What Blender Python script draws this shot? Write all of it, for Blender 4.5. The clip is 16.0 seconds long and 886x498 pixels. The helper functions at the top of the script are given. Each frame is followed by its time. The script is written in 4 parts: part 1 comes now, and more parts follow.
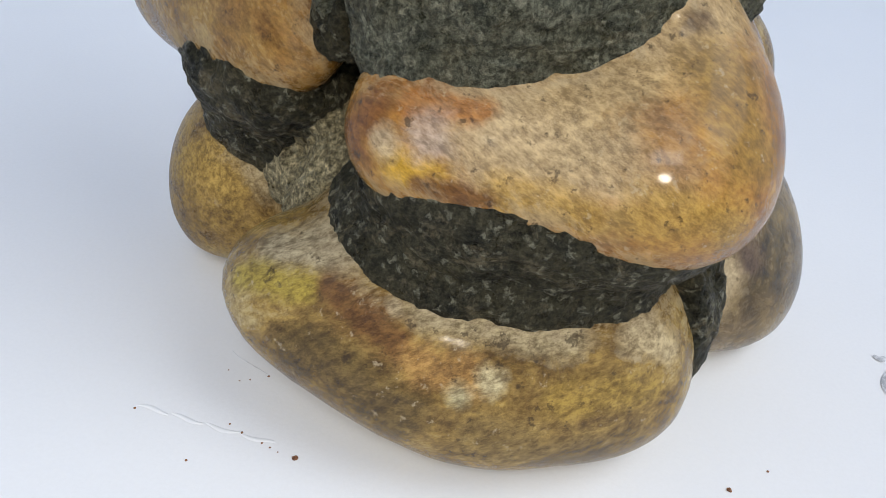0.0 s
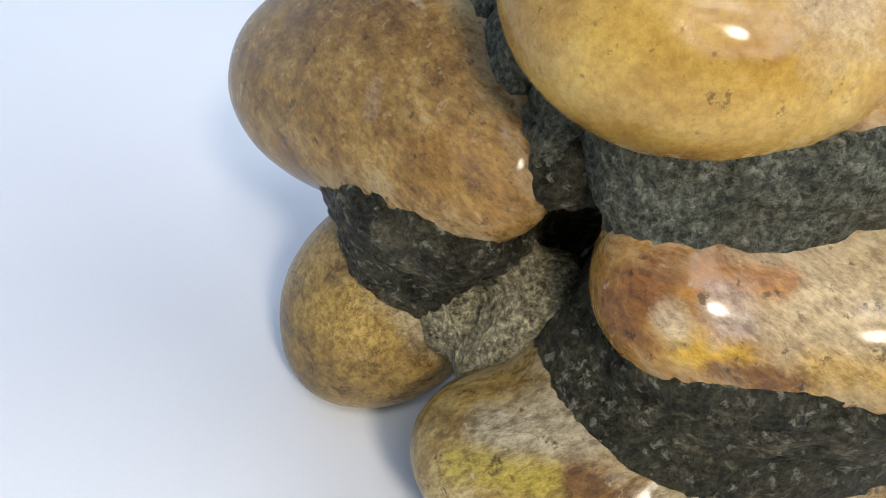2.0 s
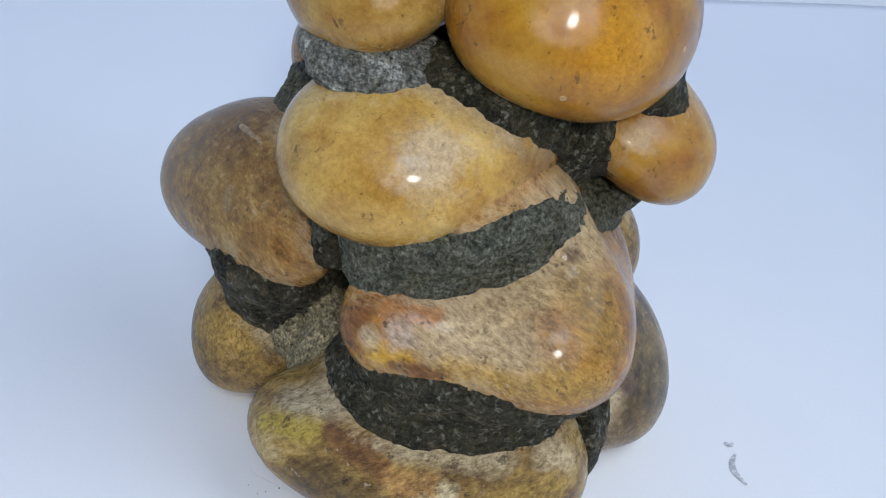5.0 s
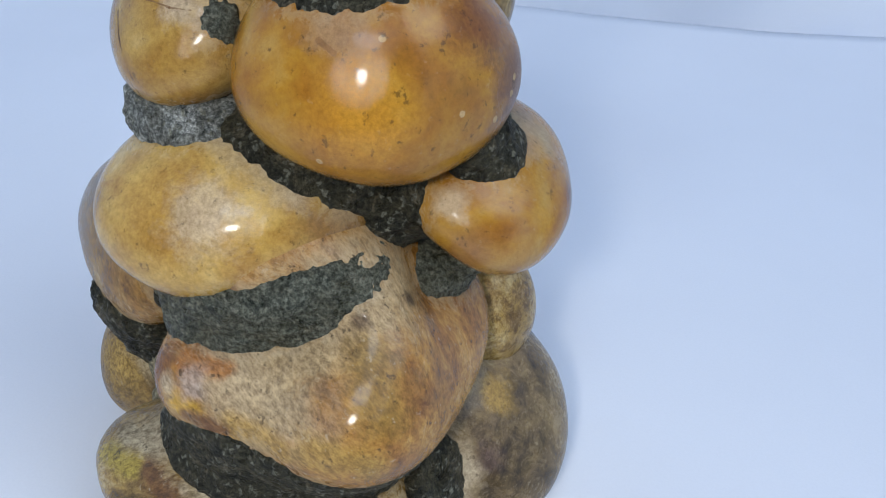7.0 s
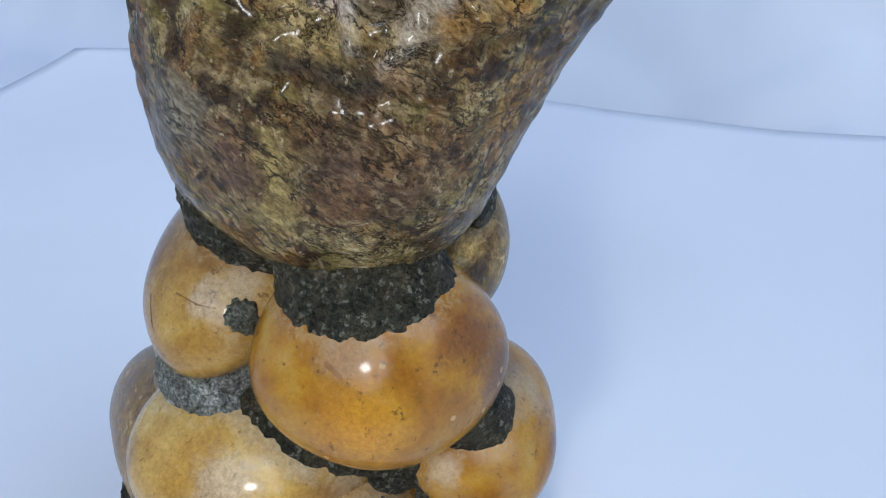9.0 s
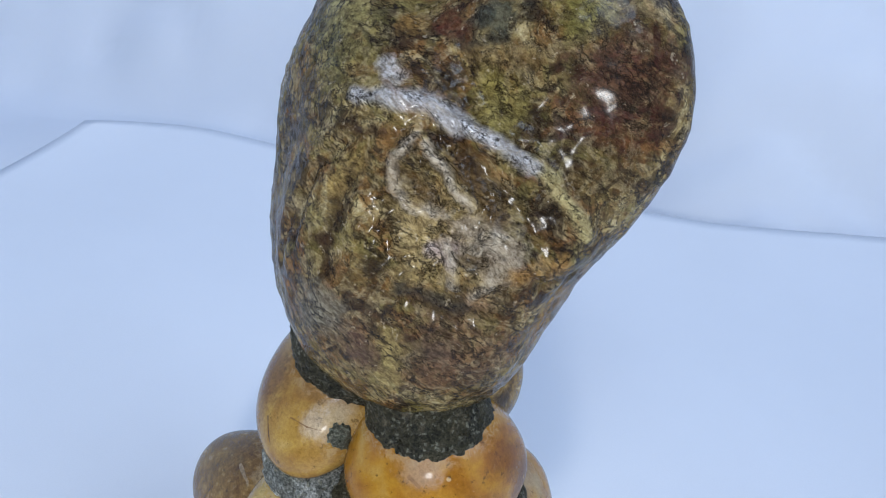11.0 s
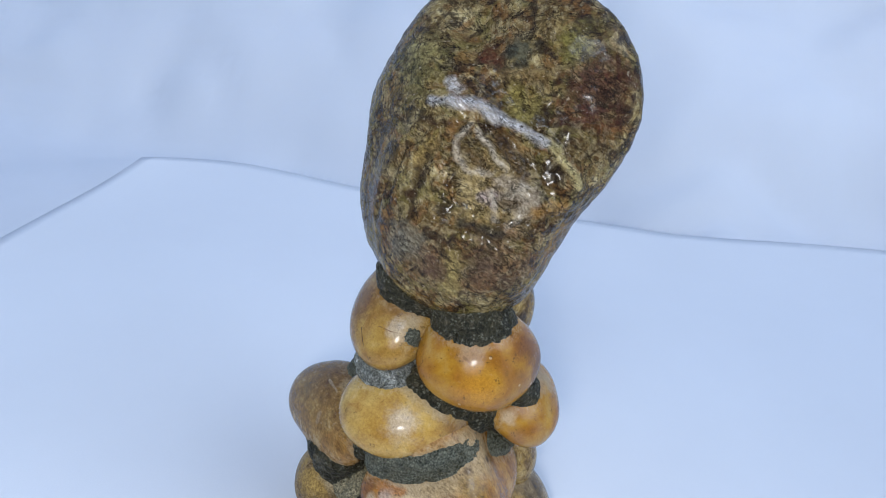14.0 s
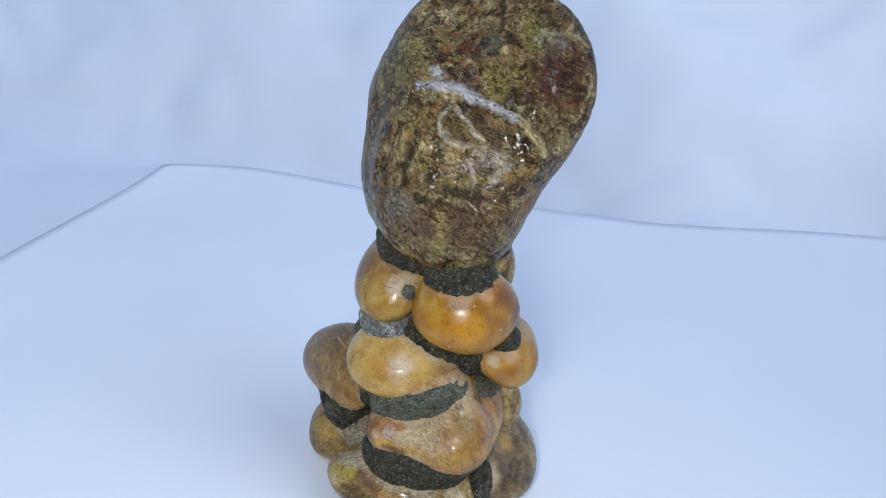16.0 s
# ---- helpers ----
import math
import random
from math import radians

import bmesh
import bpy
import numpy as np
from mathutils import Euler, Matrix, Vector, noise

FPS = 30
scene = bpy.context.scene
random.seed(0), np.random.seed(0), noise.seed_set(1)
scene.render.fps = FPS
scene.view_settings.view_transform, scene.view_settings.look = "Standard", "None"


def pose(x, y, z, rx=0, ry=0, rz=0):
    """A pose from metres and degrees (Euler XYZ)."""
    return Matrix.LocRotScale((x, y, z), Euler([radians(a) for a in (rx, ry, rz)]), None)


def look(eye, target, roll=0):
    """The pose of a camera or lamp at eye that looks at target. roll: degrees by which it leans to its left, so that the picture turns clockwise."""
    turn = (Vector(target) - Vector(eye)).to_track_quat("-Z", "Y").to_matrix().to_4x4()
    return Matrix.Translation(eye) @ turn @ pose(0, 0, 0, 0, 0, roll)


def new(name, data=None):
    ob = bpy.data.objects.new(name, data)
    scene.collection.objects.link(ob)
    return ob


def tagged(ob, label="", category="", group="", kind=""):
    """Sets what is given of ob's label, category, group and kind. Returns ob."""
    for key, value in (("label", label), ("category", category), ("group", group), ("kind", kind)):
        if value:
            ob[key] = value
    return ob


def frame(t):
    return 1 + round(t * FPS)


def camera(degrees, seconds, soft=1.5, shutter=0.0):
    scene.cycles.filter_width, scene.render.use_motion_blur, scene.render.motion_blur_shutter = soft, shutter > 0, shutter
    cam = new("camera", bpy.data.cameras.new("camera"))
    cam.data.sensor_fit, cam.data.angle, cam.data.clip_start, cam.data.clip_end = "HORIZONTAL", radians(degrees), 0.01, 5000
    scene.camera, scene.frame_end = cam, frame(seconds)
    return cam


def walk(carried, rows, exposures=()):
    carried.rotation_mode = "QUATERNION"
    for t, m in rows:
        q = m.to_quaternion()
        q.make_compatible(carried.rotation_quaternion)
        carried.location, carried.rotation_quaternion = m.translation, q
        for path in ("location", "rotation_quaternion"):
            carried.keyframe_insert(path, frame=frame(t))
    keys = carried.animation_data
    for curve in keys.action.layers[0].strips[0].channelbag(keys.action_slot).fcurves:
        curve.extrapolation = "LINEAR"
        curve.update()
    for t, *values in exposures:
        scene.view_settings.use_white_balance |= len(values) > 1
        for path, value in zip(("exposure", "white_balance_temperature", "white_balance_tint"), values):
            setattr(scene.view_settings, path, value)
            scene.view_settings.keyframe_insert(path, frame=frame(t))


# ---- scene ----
cam = camera(57.0, 16.0, soft=0.3)
PATH = [
    (0, (0.0386, 0.041, 0.1482), (0.0195, 1.4543, -0.9259), 6.2),
    (0.5, (0.0218, 0.0441, 0.1438), (0.0703, 1.4628, -0.9223), 7.1),
    (1, (0.0041, 0.0481, 0.1394), (0.1134, 1.4803, -0.9046), 8.3),
    (1.5, (-0.0061, 0.0653, 0.1411), (0.1495, 1.5033, -0.8877), 8.5),
    (2, (-0.0271, 0.0782, 0.1518), (0.193, 1.5022, -0.8859), 7.8),
    (2.5, (-0.0499, 0.0868, 0.1598), (0.3043, 1.5126, -0.838), 9.7),
    (3, (-0.0552, 0.0879, 0.1767), (0.4447, 1.4805, -0.8043), 11.9),
    (3.5, (-0.0513, 0.0691, 0.2086), (0.4698, 1.4559, -0.7696), 12.1),
    (4, (-0.0536, 0.0461, 0.2157), (0.3737, 1.4513, -0.7821), 11.2),
    (4.5, (-0.0343, 0.0038, 0.2068), (0.2235, 1.4454, -0.7963), 9.3),
    (5, (0.0287, 0.0013, 0.2175), (0.1354, 1.4699, -0.775), 7),
    (5.2, (0.0452, -0.0124, 0.2237), (0.0852, 1.4544, -0.7759), 6),
    (7.3, (0.1484, 0.0410, 0.2321), (-0.2327, 1.6616, -0.8762), 2.60),
    (7.5, (0.1578, 0.0518, 0.2393), (-0.2379, 1.6675, -0.8711), 2.66),
    (8, (0.1490, 0.0688, 0.2568), (-0.2504, 1.6691, -0.8745), 1.89),
    (8.5, (0.1443, 0.0729, 0.2739), (-0.2466, 1.6912, -0.8344), 2.28),
    (9, (0.1284, 0.0472, 0.3054), (-0.2626, 1.6669, -0.8009), 2.26),
    (9.5, (0.1161, 0.0495, 0.3319), (-0.2213, 1.6923, -0.7577), 3.87),
    (10, (0.1178, 0.0426, 0.3589), (-0.1908, 1.6999, -0.7173), 4.88),
    (10.2, (0.1152, 0.0338, 0.3720), (-0.1733, 1.6922, -0.7082), 5.15),
    (12.3, (0.0823, -0.0889, 0.4101), (-0.113, 1.4453, -0.4634), 8.1),
    (12.5, (0.0838, -0.096, 0.4163), (-0.0937, 1.4369, -0.4625), 7.9),
    (13, (0.0903, -0.1211, 0.4154), (-0.103, 1.4211, -0.443), 7),
    (13.5, (0.0832, -0.1537, 0.4154), (-0.1116, 1.4, -0.4217), 6.7),
    (14, (0.0943, -0.1727, 0.4208), (-0.1083, 1.3884, -0.3995), 6.2),
    (14.5, (0.1063, -0.189, 0.4296), (-0.1184, 1.3762, -0.3764), 5),
    (15, (0.1135, -0.2176, 0.4332), (-0.1145, 1.3557, -0.3569), 4.7),
    (15.5, (0.1194, -0.2311, 0.435), (-0.1131, 1.3415, -0.356), 4.2),
    (16, (0.1215, -0.2515, 0.4252), (-0.1109, 1.3245, -0.3577), 4.5),
]
walk(cam, [(t, look(eye, target, roll)) for t, eye, target, roll in PATH],
     exposures=[(0.0, 1.15, 7050, 10), (1.0, 1.28, 7050, 10), (2.0, 1.45, 7050, 10), (3.0, 1.46, 6950, 10), (3.6, 1.15, 6500, 10), (5.0, 0.98, 6280, 10), (7.5, 0.97, 6020, 10), (10.0, 0.99, 5930, 10), (16.0, 1.0, 5960, 10)])

# ---- light: soft bluish daylight from all round, and one small white torch held in front ----
world = bpy.data.worlds.new("daylight")
scene.world = world
world.use_nodes = True
wn = world.node_tree.nodes
sky = wn.new("ShaderNodeTexSky")
sky.sky_type = "NISHITA"
sky.sun_disc = False
sky.sun_elevation = radians(38)
sky.sun_rotation = radians(160)
world.node_tree.links.new(sky.outputs[0], wn["Background"].inputs[0])
wn["Background"].inputs[1].default_value = 0.090


def lamp(name, kind, m, power, color):
    data = bpy.data.lights.new(name, kind)
    data.energy, data.color = power, color
    ob = new(name, data)
    ob.matrix_world = m
    return ob


sun = lamp("sun", "SUN", look((0.8, -0.1, 1.2), (0, 0, 0)), 0.5, (0.86, 0.93, 1.0))
sun.data.angle = radians(34)
torch = lamp("torch", "AREA", look((0.07, -0.28, 0.43), (0.05, 0.20, 0.12)), 0.86, (1.0, 0.95, 0.87))
torch.data.shape, torch.data.size = "DISK", 0.075

# daylight through a high window, inferred from sheen, in the added wall behind the camera
window_light = lamp("window_daylight", "AREA", look((0.05, -1.13, 1.86), (0.05, 0.20, 0.14)), 6.0, (0.80, 0.90, 1.0))
window_light.data.shape, window_light.data.size, window_light.data.size_y = "RECTANGLE", 0.72, 0.46


# ---- materials ----
def material(name):
    mat = bpy.data.materials.new(name)
    mat.use_nodes = True
    nt = mat.node_tree
    return mat, nt, nt.nodes["Principled BSDF"]


def link(nt, a, b):
    nt.links.new(a, b)


def tex(nt, kind, scale, detail=6.0, rough=0.6, vector=None, distortion=0.0):
    n = nt.nodes.new(kind)
    n.inputs["Scale"].default_value = scale
    if "Detail" in n.inputs:
        n.inputs["Detail"].default_value = detail
        n.inputs["Roughness"].default_value = rough
    if "Distortion" in n.inputs:
        n.inputs["Distortion"].default_value = distortion
    if vector is not None:
        link(nt, vector, n.inputs["Vector"])
    return n


def ramp(nt, fac, stops):
    n = nt.nodes.new("ShaderNodeValToRGB")
    link(nt, fac, n.inputs[0])
    el = n.color_ramp.elements
    while len(el) > len(stops):
        el.remove(el[-1])
    while len(el) < len(stops):
        el.new(0.5)
    for e, (p, c) in zip(el, stops):
        e.position = p
        e.color = (*c, 1) if len(c) == 3 else (c[0], c[0], c[0], 1)
    return n.outputs[0]


def mix(nt, fac, a, b, how="MIX"):
    n = nt.nodes.new("ShaderNodeMix")
    n.data_type, n.blend_type = "RGBA", how
    for sock, v in ((n.inputs[0], fac), (n.inputs[6], a), (n.inputs[7], b)):
        if hasattr(v, "links"):
            link(nt, v, sock)
        elif isinstance(v, (int, float)):
            sock.default_value = v
        else:
            sock.default_value = (*v, 1)
    return n.outputs[2]


def math_node(nt, op, a, b=0.5):
    n = nt.nodes.new("ShaderNodeMath")
    n.operation = op
    n.use_clamp = True
    for sock, v in zip(n.inputs, (a, b)):
        if hasattr(v, "links"):
            link(nt, v, sock)
        else:
            sock.default_value = v
    return n.outputs[0]


def bump(nt, bsdf, height, strength, dist):
    n = nt.nodes.new("ShaderNodeBump")
    n.inputs["Strength"].default_value = strength
    n.inputs["Distance"].default_value = dist
    link(nt, height, n.inputs["Height"])
    link(nt, n.outputs[0], bsdf.inputs["Normal"])


def shifted(nt, seed):
    co = nt.nodes.new("ShaderNodeTexCoord")
    mp = nt.nodes.new("ShaderNodeMapping")
    mp.inputs["Location"].default_value = (seed * 0.37, seed * 0.71, seed * 0.13)
    link(nt, co.outputs["Object"], mp.inputs["Vector"])
    return mp.outputs[0]


def patch_mask(nt, a, b, radius, wobble, warp):
    """1 inside a ragged patch round the segment a-b (the stone's own metres), 0 outside."""
    co = nt.nodes.new("ShaderNodeTexCoord").outputs["Object"]
    push = nt.nodes.new("ShaderNodeVectorMath")
    push.operation = "MULTIPLY_ADD"
    link(nt, warp, push.inputs[0])
    push.inputs[1].default_value = (min(2.2 * radius, 0.02 if a == b else 0.01),) * 3
    link(nt, co, push.inputs[2])
    co = push.outputs[0]
    if a == b:
        d = nt.nodes.new("ShaderNodeVectorMath")
        d.operation = "DISTANCE"
        link(nt, co, d.inputs[0])
        d.inputs[1].default_value = a
        dist = d.outputs["Value"]
    else:
        ab = Vector(b) - Vector(a)
        rel = nt.nodes.new("ShaderNodeVectorMath")
        rel.operation = "SUBTRACT"
        link(nt, co, rel.inputs[0])
        rel.inputs[1].default_value = a
        dot = nt.nodes.new("ShaderNodeVectorMath")
        dot.operation = "DOT_PRODUCT"
        link(nt, rel.outputs[0], dot.inputs[0])
        dot.inputs[1].default_value = ab / ab.length_squared
        t = math_node(nt, "MULTIPLY", dot.outputs["Value"], 1.0)
        along = nt.nodes.new("ShaderNodeVectorMath")
        along.operation = "SCALE"
        along.inputs[0].default_value = ab
        link(nt, t, along.inputs["Scale"])
        off = nt.nodes.new("ShaderNodeVectorMath")
        off.operation = "DISTANCE"
        link(nt, rel.outputs[0], off.inputs[0])
        link(nt, along.outputs[0], off.inputs[1])
        dist = off.outputs["Value"]
    m = nt.nodes.new("ShaderNodeMapRange")
    m.clamp = False
    link(nt, dist, m.inputs[0])
    m.inputs[1].default_value, m.inputs[2].default_value = 0.0, radius
    m.inputs[3].default_value, m.inputs[4].default_value = -0.72, 0.28
    n = nt.nodes.new("ShaderNodeMath")
    n.operation = "MULTIPLY_ADD"
    link(nt, wobble, n.inputs[0])
    amount = 2.4 if radius > 0.006 else (1.5 if radius > 0.002 else 0.9)
    n.inputs[1].default_value = amount
    wide = nt.nodes.new("ShaderNodeMath")
    wide.operation = "ADD"
    wide.inputs[1].default_value = 0.5 - amount / 2
    link(nt, m.outputs[0], wide.inputs[0])
    link(nt, wide.outputs[0], n.inputs[2])
    edge = 0.33 if radius > 0.0018 else 0.11
    return ramp(nt, n.outputs[0], [(0.51 - edge, (1,)), (0.51 + edge, (0,))])


DUST = (0.46, 0.365, 0.235)
GREY_DUST = (0.34, 0.3, 0.235)


def stone_material(name, seed, tones, veil=(0.3, 0.2, 0.11), veil_amount=0.3, patches=(), gloss=0.2, relief=0.3,
                   scale=1.0, pits=(0.025, 0.014, 0.006), pit_amount=0.5, speckle=0.3, coat=0.25, grain=0.8, swirl=1.0, broken=None, shine=0.25, crevice=0.0, marks=(), spread=0.24, cloud_scale=75, rim=0.6, flow=None, stretch=1.0, tints=()):
    """tones: dark to light. patches: (a, b, radius, colour, roughness, strength). grain: how strongly the fine grit shows."""
    mat, nt, b = material(name)
    vec = shifted(nt, seed)
    if flow:
        turned, drawn = nt.nodes.new("ShaderNodeMapping"), nt.nodes.new("ShaderNodeMapping")
        turned.inputs["Rotation"].default_value = flow
        drawn.inputs["Scale"].default_value = (stretch, 1.0, 1.0)
        link(nt, vec, turned.inputs["Vector"])
        link(nt, turned.outputs[0], drawn.inputs["Vector"])
        vec = drawn.outputs[0]
    big = tex(nt, "ShaderNodeTexNoise", 34 * scale, 5 if spread < 0.4 else 3, 0.62 if spread < 0.4 else 0.5, vec, swirl)
    mid = tex(nt, "ShaderNodeTexNoise", 150 * scale, 10, 0.78, vec, 0.5 * swirl)
    fine = tex(nt, "ShaderNodeTexNoise", 700 * scale, 8, 0.8, vec)
    f = mix(nt, 0.3 + 0.25 * grain if broken is None else broken, big.outputs[0], mid.outputs[0])
    col = ramp(nt, f, [(0.5 - spread / 2 + spread * i / (len(tones) - 1), t) for i, t in enumerate(tones)])
    cloud = ramp(nt, tex(nt, "ShaderNodeTexNoise", cloud_scale * scale, 10 if spread < 0.4 else 4, 0.78 if spread < 0.4 else 0.55, shifted(nt, seed + 5), swirl).outputs[0],
                 [(0.49, (0,)), (0.62, (1,))] if spread < 0.4 else [(0.42, (0,)), (0.68, (1,))])
    col = mix(nt, math_node(nt, "MULTIPLY", cloud, veil_amount), col, veil)
    for k, (colour, size, amount) in enumerate(tints):
        zone = tex(nt, "ShaderNodeTexNoise", size, 7, 0.62, shifted(nt, seed + 20 + k), 1.2)
        col = mix(nt, math_node(nt, "MULTIPLY", ramp(nt, zone.outputs[0], [(0.51, (0,)), (0.58, (1,))]), amount), col, colour)
    wob = mix(nt, 0.4, tex(nt, "ShaderNodeTexNoise", 80, 8, 0.72, shifted(nt, seed + 2), 0.6).outputs[0], mid.outputs[0])
    rough = ramp(nt, mid.outputs[0], [(0.38, (gloss * 0.75,)), (0.62, (gloss * 1.5,))])
    coarse = mix(nt, 0.74, mid.outputs[0], fine.outputs[0])
    centred = nt.nodes.new("ShaderNodeVectorMath")
    centred.operation = "SUBTRACT"
    link(nt, tex(nt, "ShaderNodeTexNoise", 50, 6, 0.7, shifted(nt, seed + 4)).outputs["Color"], centred.inputs[0])
    centred.inputs[1].default_value = (0.5, 0.5, 0.5)
    warp = centred.outputs[0]
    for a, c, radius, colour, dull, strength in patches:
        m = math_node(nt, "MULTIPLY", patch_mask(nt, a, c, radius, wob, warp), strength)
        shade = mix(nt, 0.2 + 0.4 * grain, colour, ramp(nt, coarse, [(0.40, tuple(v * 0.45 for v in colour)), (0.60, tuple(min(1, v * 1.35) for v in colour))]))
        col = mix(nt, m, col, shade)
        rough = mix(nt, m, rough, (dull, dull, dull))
    # one of the marks puts shade into the colour of the rock's hollows
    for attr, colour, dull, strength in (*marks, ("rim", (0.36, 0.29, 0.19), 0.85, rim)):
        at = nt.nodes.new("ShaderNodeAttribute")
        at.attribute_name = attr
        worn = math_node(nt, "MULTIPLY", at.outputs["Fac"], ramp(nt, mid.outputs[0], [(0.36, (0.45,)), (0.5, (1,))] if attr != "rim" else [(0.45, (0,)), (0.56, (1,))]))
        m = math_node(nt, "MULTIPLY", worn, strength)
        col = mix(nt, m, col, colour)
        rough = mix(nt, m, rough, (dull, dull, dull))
    floor = (0.36, 0.30, 0.23) if grain < 0.9 else (0.19, 0.155, 0.115)
    grit = ramp(nt, coarse, [(0.41, floor), (0.57, (1.12, 1.12, 1.12))])
    col = mix(nt, grain, col, grit, "MULTIPLY")
    sp = tex(nt, "ShaderNodeTexNoise", 300 * scale, 6, 0.7, shifted(nt, seed + 9))
    pit = ramp(nt, sp.outputs[0], [(0.60, (0,)), (0.66, (1,))])
    col = mix(nt, math_node(nt, "MULTIPLY", pit, pit_amount), col, pits)
    fleck = ramp(nt, sp.outputs[0], [(0.33, (1,)), (0.38, (0,))])
    col = mix(nt, math_node(nt, "MULTIPLY", fleck, speckle), col, (0.5, 0.4, 0.25))
    height = mix(nt, 0.45, mid.outputs[0], fine.outputs[0])
    if crevice:
        bend = nt.nodes.new("ShaderNodeVectorMath")
        bend.operation = "MULTIPLY_ADD"
        link(nt, tex(nt, "ShaderNodeTexNoise", 110, 5, 0.7, vec).outputs["Color"], bend.inputs[0])
        bend.inputs[1].default_value = (0.016, 0.016, 0.016)
        link(nt, vec, bend.inputs[2])
        groove = None
        for size, width in ((110, 0.10), (240, 0.13)):
            cells = tex(nt, "ShaderNodeTexVoronoi", size, 0.0, 0.5, bend.outputs[0])
            cells.feature = "DISTANCE_TO_EDGE"
            g = ramp(nt, cells.outputs["Distance"], [(0.0, (1,)), (width, (0,))])
            g = math_node(nt, "MULTIPLY", g, ramp(nt, mid.outputs[0], [(0.44, (0,)), (0.56, (1,))]))
            groove = g if groove is None else math_node(nt, "MAXIMUM", groove, g)
        # shade of the crevices put into the colour, besides their bump
        col = mix(nt, math_node(nt, "MULTIPLY", groove, crevice), col, tuple(0.5 * v for v in tones[0]))
        height = mix(nt, 0.5, height, ramp(nt, groove, [(0.0, (1,)), (1.0, (0,))]))
    link(nt, col, b.inputs["Base Color"])
    link(nt, rough, b.inputs["Roughness"])
    link(nt, ramp(nt, rough, [(0.25, (coat,)), (0.5, (0,))]), b.inputs["Coat Weight"])
    b.inputs["Coat Roughness"].default_value = 0.16 if crevice else 0.11
    b.inputs["Specular IOR Level"].default_value = shine
    bump(nt, b, height, relief, 0.002)
    return mat


def mortar_material(name, seed, dark, light, pale_amount, chips=0.7, pale_colour=(0.3, 0.25, 0.17)):
    """Coarse cement: dark paste with pale broken chips and sandy smears."""
    mat, nt, b = material(name)
    vec = shifted(nt, seed)
    mid = tex(nt, "ShaderNodeTexNoise", 170, 9, 0.78, vec, 0.6)
    fine = tex(nt, "ShaderNodeTexNoise", 800, 6, 0.8, vec)
    col = ramp(nt, mix(nt, 0.5, mid.outputs[0], fine.outputs[0]), [(0.40, dark), (0.52, tuple(0.45 * (a + c) for a, c in zip(dark, light))), (0.62, light)])
    grime = ramp(nt, tex(nt, "ShaderNodeTexNoise", 60, 6, 0.7, shifted(nt, seed + 7), 0.8).outputs[0], [(0.42, (0,)), (0.6, (1,))])
    col = mix(nt, math_node(nt, "MULTIPLY", grime, 0.35), col, (0.14, 0.12, 0.07))
    pale = ramp(nt, tex(nt, "ShaderNodeTexNoise", 120, 9, 0.78, shifted(nt, seed + 3), 0.5).outputs[0], [(0.54, (0,)), (0.62, (1,))])
    col = mix(nt, math_node(nt, "MULTIPLY", pale, pale_amount), col, pale_colour)
    bend = nt.nodes.new("ShaderNodeVectorMath")
    bend.operation = "MULTIPLY_ADD"
    link(nt, tex(nt, "ShaderNodeTexNoise", 420, 4, 0.7, vec).outputs["Color"], bend.inputs[0])
    bend.inputs[1].default_value = (0.0055, 0.0055, 0.0055)
    link(nt, vec, bend.inputs[2])
    vor = tex(nt, "ShaderNodeTexVoronoi", 520, 0.0, 0.5, bend.outputs[0])
    vor.inputs["Randomness"].default_value = 1.0
    pick = ramp(nt, vor.outputs["Color"], [(0.58, (0,)), (0.70, (1,))])
    near = ramp(nt, math_node(nt, "ADD", vor.outputs["Distance"], math_node(nt, "MULTIPLY", fine.outputs[0], 0.8)), [(0.70, (1,)), (0.90, (0,))])
    chip = math_node(nt, "MULTIPLY", math_node(nt, "MULTIPLY", pick, near), chips)
    col = mix(nt, chip, col, (0.42, 0.41, 0.33))
    col = mix(nt, 0.8, col, ramp(nt, fine.outputs[0], [(0.42, (0.45, 0.45, 0.40)), (0.58, (1.35, 1.33, 1.22))]), "MULTIPLY")
    link(nt, col, b.inputs["Base Color"])
    rough = ramp(nt, mid.outputs[0], [(0.4, (0.25,)), (0.6, (0.7,))])
    link(nt, mix(nt, chip, rough, (0.14, 0.14, 0.14)), b.inputs["Roughness"])
    b.inputs["Specular IOR Level"].default_value = 0.22
    bump(nt, b, mix(nt, 0.5, fine.outputs[0], mix(nt, 0.5, mid.outputs[0], chip)), 1.0, 0.005)
    return mat


def paper_material(name, seed, tone):
    mat, nt, b = material(name)
    vec = shifted(nt, seed)
    big = tex(nt, "ShaderNodeTexNoise", 6, 4, 0.5, vec)
    fibre = tex(nt, "ShaderNodeTexNoise", 900, 5, 0.7, vec)
    col = ramp(nt, big.outputs[0], [(0.35, tuple(c * 0.97 for c in tone)), (0.65, tone)])
    col = mix(nt, 0.25, col, ramp(nt, fibre.outputs[0], [(0.3, (0.9, 0.9, 0.9)), (0.6, (1, 1, 1))]), "MULTIPLY")
    link(nt, col, b.inputs["Base Color"])
    b.inputs["Roughness"].default_value = 0.55
    bump(nt, b, mix(nt, 0.3, tex(nt, "ShaderNodeTexNoise", 55, 5, 0.5, vec).outputs[0], fibre.outputs[0]), 0.12, 0.0015)
    return mat


